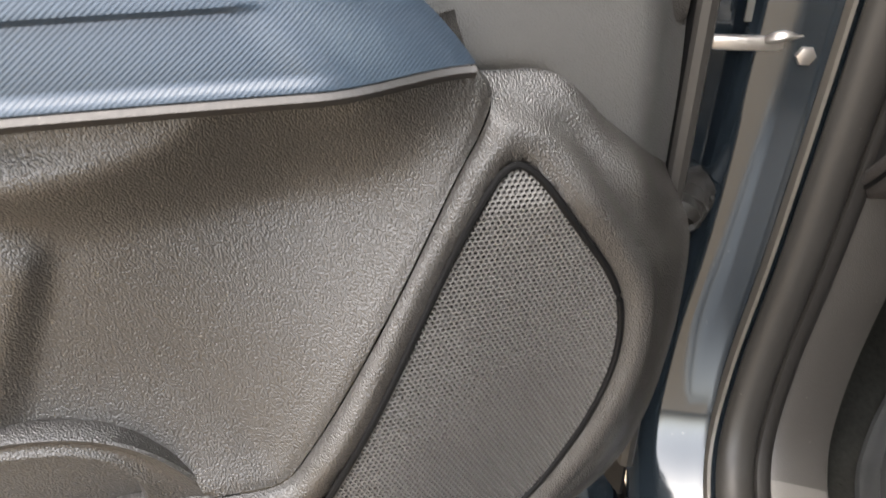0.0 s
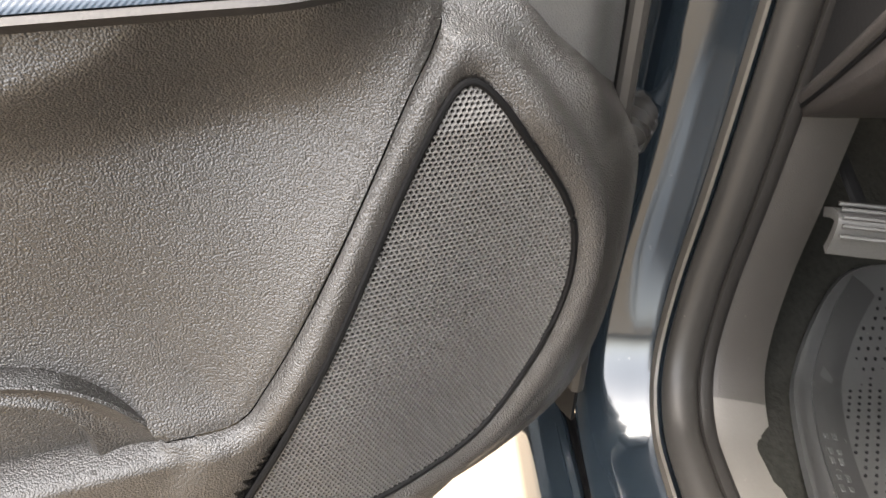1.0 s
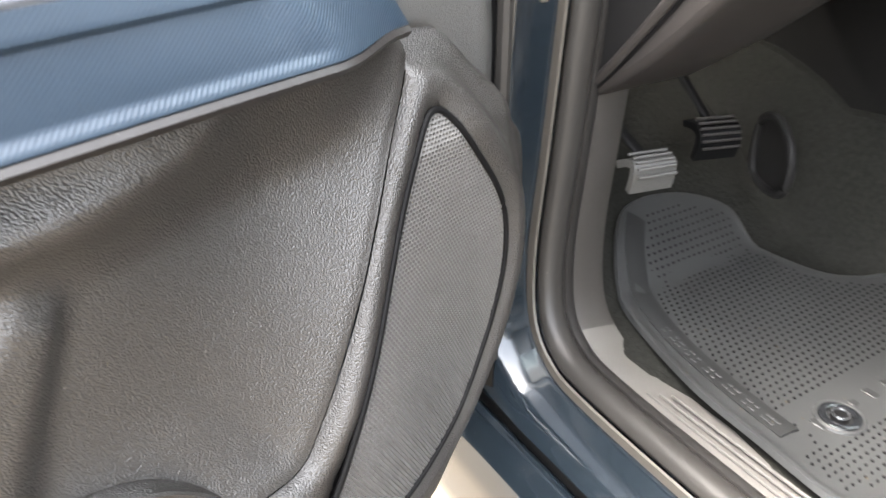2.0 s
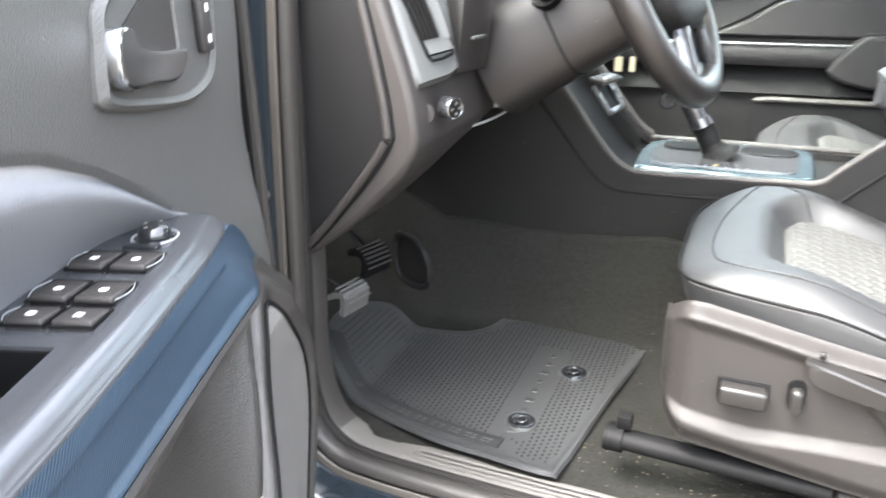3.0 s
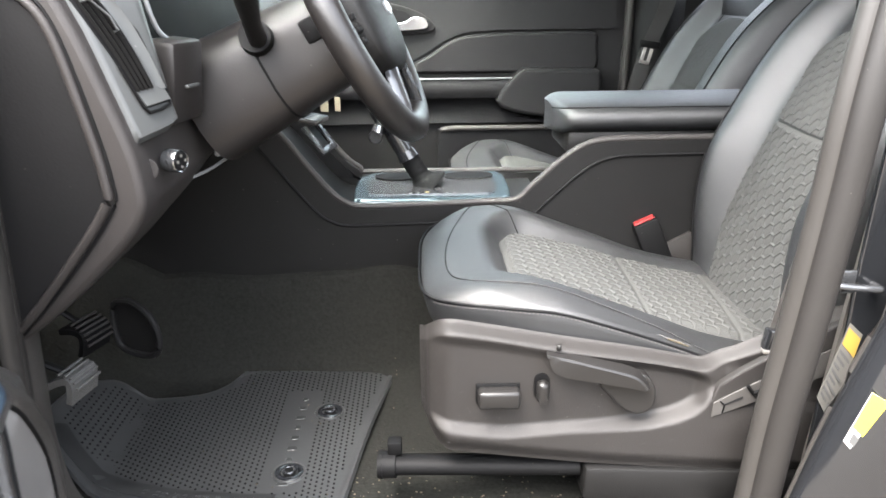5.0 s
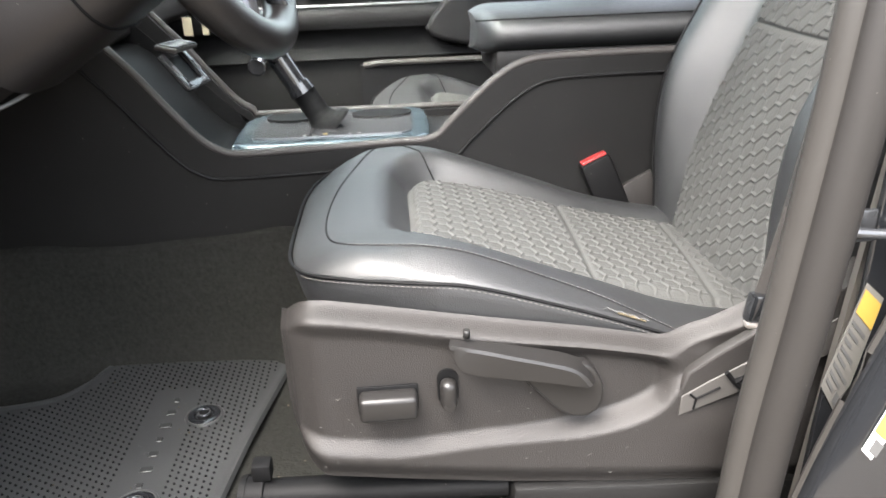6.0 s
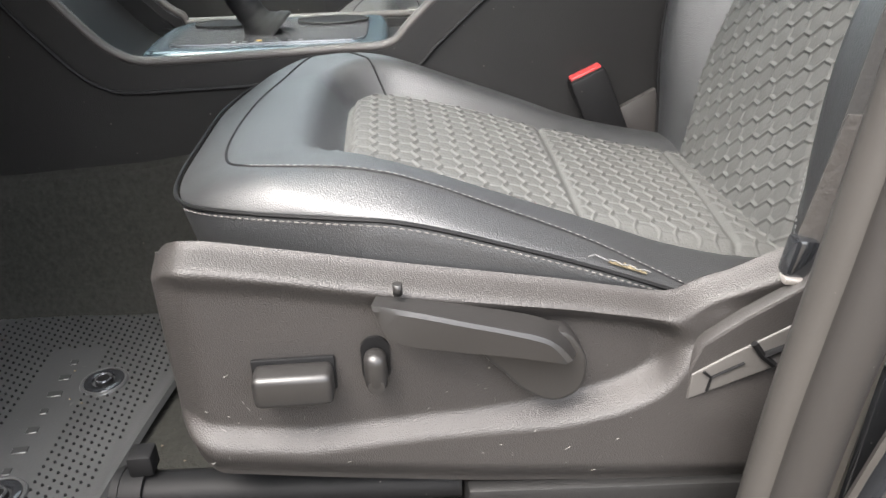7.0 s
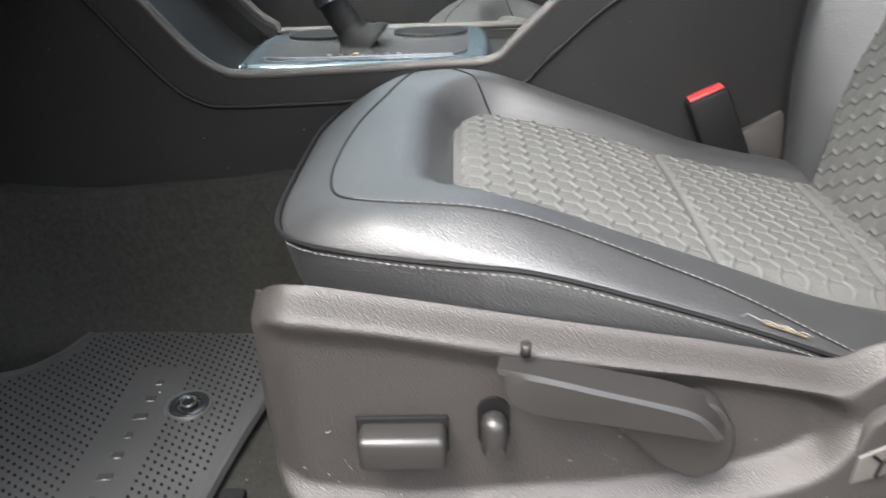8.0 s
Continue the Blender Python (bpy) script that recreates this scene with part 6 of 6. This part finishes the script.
part("inner_cover", prism([(0.470, 0.885), (0.476, 0.909), (0.535, 0.940), (0.548, 0.900), (0.548, 0.860), (0.480, 0.860)], lambda a, b, c: Vector((a, 0.890 + c, b)), 0.010, 0.002), SHIELD, drv, "grey plastic hinge cover")

buckle = thing("seat_belt_buckle", (0.47, 0.925, 0.88), "black seat belt buckle with red release button", "seat belt buckle")
bmx = pose(0.456, 0.893, 0.920, 0, -24, 0)
part("housing", box((0.052, 0.030, 0.100), bmx, 0.006), BLACK, buckle)
part("release_button", box((0.044, 0.018, 0.006), bmx @ pose(0, 0, 0.0505), 0.002), RED, buckle, "red release button")
part("stem", box((0.030, 0.018, 0.12), pose(0.497, 0.895, 0.85, 0, -24, 0), 0.004), BLACK, buckle)

belt = thing("seat_belt", (0.52, 0.40, 0.9), "worn dark seat belt webbing beside the seat back", "seat belt")
part("webbing", sheet(lambda u, v: (0.478 + 0.05 * u + 0.055 * v, 0.392 - 0.004 * math.sin(u * 3) - 0.006 * v, 0.955 + 0.42 * v), 6, 20, 0.002), WEBBING, belt)
part("sleeve", sheet(lambda u, v: (0.470 + 0.05 * u + 0.02 * v, 0.386 - 0.006 * math.sin(u * 3.1), 0.955 + 0.10 * v), 8, 8, 0.003), WEB_BROWN, belt, "frayed brown fabric sleeve")
part("anchor", box((0.020, 0.016, 0.034), pose(0.474, 0.384, 0.945, 0, 8, 0), 0.004), GLOSS_BLACK, belt)
part("anchor_clip", box((0.026, 0.018, 0.006), pose(0.474, 0.382, 0.928, 0, 8, 0), 0.002), STEEL, belt)

# ---- passenger side ----
pdoor = thing("passenger_door", (0.2, 1.8, 0.7), "closed passenger door with padded panel, darkened for shade", "car door")
PW = [(0.60, 0.03), (0.95, 0.0), (1.10, 0.0), (1.18, -0.005), (1.30, 0.012), (1.39, 0.020), (1.41, 0.035)]
# darker plastics than the driver's door: the far side's shade is in the colours
part("panel", sheet(lambda u, v: (-0.55 + 1.20 * u, 1.80 + interp(0.62 + 0.79 * v, PW), 0.62 + 0.79 * v), 20, 40, 0.02), TRIM, pdoor, "grained door panel, shade in its colour")
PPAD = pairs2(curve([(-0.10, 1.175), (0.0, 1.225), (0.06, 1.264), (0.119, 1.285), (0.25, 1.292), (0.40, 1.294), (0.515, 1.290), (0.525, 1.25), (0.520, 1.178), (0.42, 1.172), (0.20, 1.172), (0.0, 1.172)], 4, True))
part("elbow_pad", prism(PPAD, lambda a, b, c: Vector((a, 1.782 + c, b)), 0.03, 0.010, 3), DASH_DARK, pdoor, "vinyl elbow pad, shade in its colour")
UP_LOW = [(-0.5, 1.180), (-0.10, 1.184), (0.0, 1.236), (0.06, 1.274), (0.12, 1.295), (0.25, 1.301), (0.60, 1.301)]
part("upper_trim", sheet(lambda u, v: (-0.48 + 1.06 * u, 1.789 + 0.014 * v, interp(-0.48 + 1.06 * u, UP_LOW) + (1.402 - interp(-0.48 + 1.06 * u, UP_LOW)) * v), 40, 6, 0.004), DASH_DARK, pdoor, "grained upper door trim, shade in its colour")
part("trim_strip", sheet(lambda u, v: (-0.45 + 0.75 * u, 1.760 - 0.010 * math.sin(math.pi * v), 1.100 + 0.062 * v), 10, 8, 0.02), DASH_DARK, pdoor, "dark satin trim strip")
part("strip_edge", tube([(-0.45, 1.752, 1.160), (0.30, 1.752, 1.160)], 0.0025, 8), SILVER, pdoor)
part("armrest", prism(pairs2(curve([(0.21, 1.092), (0.282, 1.182), (0.33, 1.188), (0.50, 1.185), (0.53, 1.17), (0.53, 1.10), (0.5, 1.04), (0.3, 1.05)], 3, True)), lambda a, b, c: Vector((a, 1.735 + c, b)), 0.07, 0.012, 3), DASH_DARK, pdoor, "padded armrest, shade in its colour")
# recess and pocket blackened to hold the shade of seat and dash
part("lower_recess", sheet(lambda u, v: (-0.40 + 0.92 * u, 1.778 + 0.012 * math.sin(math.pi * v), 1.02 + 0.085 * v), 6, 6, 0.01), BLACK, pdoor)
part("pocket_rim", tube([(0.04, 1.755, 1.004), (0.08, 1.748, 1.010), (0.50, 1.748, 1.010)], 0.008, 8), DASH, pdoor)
part("pocket", sheet(lambda u, v: (0.03 + 0.55 * u, 1.752, 0.78 + 0.225 * v), 4, 4, 0.02), BLACK, pdoor, "map pocket, blackened for the shade there")
hb = part("handle_bezel", prism(pairs2(curve([(-0.20, 1.385), (-0.10, 1.378), (-0.02, 1.352), (0.022, 1.318), (0.014, 1.296), (-0.05, 1.290), (-0.20, 1.285)], 4, True)), lambda a, b, c: Vector((a, 1.783 + c, b)), 0.022, 0.004), TRIM, pdoor)
# flat black plate stands in for the shade of the handle hollow
part("recess", prism(pairs2(curve([(-0.19, 1.370), (-0.11, 1.366), (-0.055, 1.350), (-0.06, 1.330), (-0.19, 1.325)], 4, True)), lambda a, b, c: Vector((a, 1.7805 + c, b)), 0.004), BLACK, hb)
part("pull_handle", prism(pairs2(curve([(-0.16, 1.318), (-0.07, 1.326), (-0.045, 1.340), (-0.005, 1.338), (0.004, 1.312), (-0.03, 1.302), (-0.16, 1.298)], 4, True)), lambda a, b, c: Vector((a, 1.768 + c, b)), 0.014, 0.003), CHROME, hb, "chrome inner door handle")
pg = part("window_pane", sheet(lambda u, v: (-0.50 + 1.10 * u, 1.835 - 0.09 * v, 1.40 + 0.40 * v), 4, 4, 0.004), GLASS, pdoor)
pg.visible_shadow = False
part("sill_cap", tube([(-0.55, 1.825, 1.405), (0.60, 1.825, 1.405)], 0.012, 8), DASH, pdoor)
pb = thing("pillar_b_far", (0.68, 1.8, 0.7), "black centre pillar trim behind the passenger door", "pillar", kind="structure")
part("trim", sheet(lambda u, v: (0.605 + 0.17 * u + 0.03 * v, 1.80 - 0.05 * math.sin(math.pi * u) + 0.02 * v, 0.62 + 1.18 * v), 10, 10, 0.02), TRIM, pb)
part("edge_seal", tube([(0.598 + 0.03 * k / 8, 1.785 + 0.012 * k / 8, 0.64 + 1.1 * k / 8) for k in range(9)], 0.014, 10), RUBBER, pb)
solid("wall_far_side", sheet(lambda u, v: (0.78 + 1.0 * u, 1.83, 0.6 + 0.8 * v), 4, 4, 0.03), TRIM, "dark inner side of the rear passenger door", "wall", "structure")
solid("rear_seat", box((0.30, 1.30, 0.75), pose(1.55, 1.07, 1.02, 0, 12, 0), 0.06, 4), LEATHER, "black rear bench seat back", "car seat")
pbelt = thing("seat_belt", (0.66, 1.74, 1.1), "dark seat belt hanging on the far pillar", "seat belt")
BELT_F = [(0.735, 1.745, 1.75), (0.725, 1.742, 1.42), (0.660, 1.735, 1.23), (0.615, 1.725, 1.03), (0.60, 1.72, 0.75)]
bl = curve(BELT_F, 6)
part("webbing", sheet(lambda u, v: Vector(bl[round(v * (len(bl) - 1))]) + Vector((0.046 * (u - 0.5), -0.004 * u, 0)), 4, len(bl) - 1, 0.002), WEBBING, pbelt)
part("tongue_head", box((0.062, 0.014, 0.020), pose(0.667, 1.724, 1.258, 0, 8, 0), 0.004), BLACK, pbelt)
part("tongue", join(box((0.010, 0.004, 0.046), pose(0.648, 1.722, 1.226, 0, 14, 0), 0.001, 1), box((0.010, 0.004, 0.046), pose(0.668, 1.722, 1.222, 0, 14, 0), 0.001, 1), box((0.030, 0.004, 0.010), pose(0.653, 1.722, 1.205, 0, 14, 0), 0.001, 1)), STEEL, pbelt, "steel belt tongue")

# lint and crumbs
rnd = random.Random(11)
flat = []
for k in range(50):
    u, v = rnd.uniform(0.04, 0.66), rnd.choice((rnd.uniform(0.03, 0.5), rnd.uniform(0.2, 0.85)))
    p = Vector(shield(u, v))
    flat.append((p + Vector((0, -0.0008, 0)), Vector((1, 0, 0)), Vector((0, 0, 1))))
part("lint", lint(flat, 7, 0.005), LINT, drv, kind="stuff")
flat = []
while len(flat) < 60:
    x, y = rnd.uniform(-0.62, -0.10), rnd.uniform(0.40, 0.84)
    if inside(x, y, MAT_OUT) and edge_distance(x, y, MAT_OUT) > 0.02:
        flat.append((Vector((x, y, mat_z(x, y) + 0.0078)), Vector((1, 0, 0)), Vector((0, 1, 0))))
part("lint", lint(flat, 8, 0.007), LINT, mat, kind="stuff")
bm = bmesh.new()
made = 0
while made < 170:
    x, y = rnd.uniform(-0.45, 0.30), rnd.choice((rnd.uniform(0.40, 0.50), rnd.uniform(0.40, 0.86)))
    if inside(x, y, MAT_OUT) and rnd.random() < 0.8:
        continue
    made += 1
    r = rnd.uniform(0.0007, 0.0019)
    z = (mat_z(x, y) + 0.0072 if inside(x, y, MAT_OUT) else floor_z(x, y) + 0.001)
    top = bm.verts.new((x, y, z + r * 1.3))
    ring_v = [bm.verts.new((x + r * rnd.uniform(0.7, 1.5) * math.cos(a), y + r * rnd.uniform(0.7, 1.5) * math.sin(a), z)) for a in (0, 1.3, 2.6, 3.9, 5.2)]
    for p, q in zip(ring_v, ring_v[1:] + ring_v[:1]):
        bm.faces.new((p, q, top))
solid("crumbs", bm, CRUMB, "scattered tan crumbs on carpet and mat", "crumbs", "stuff")
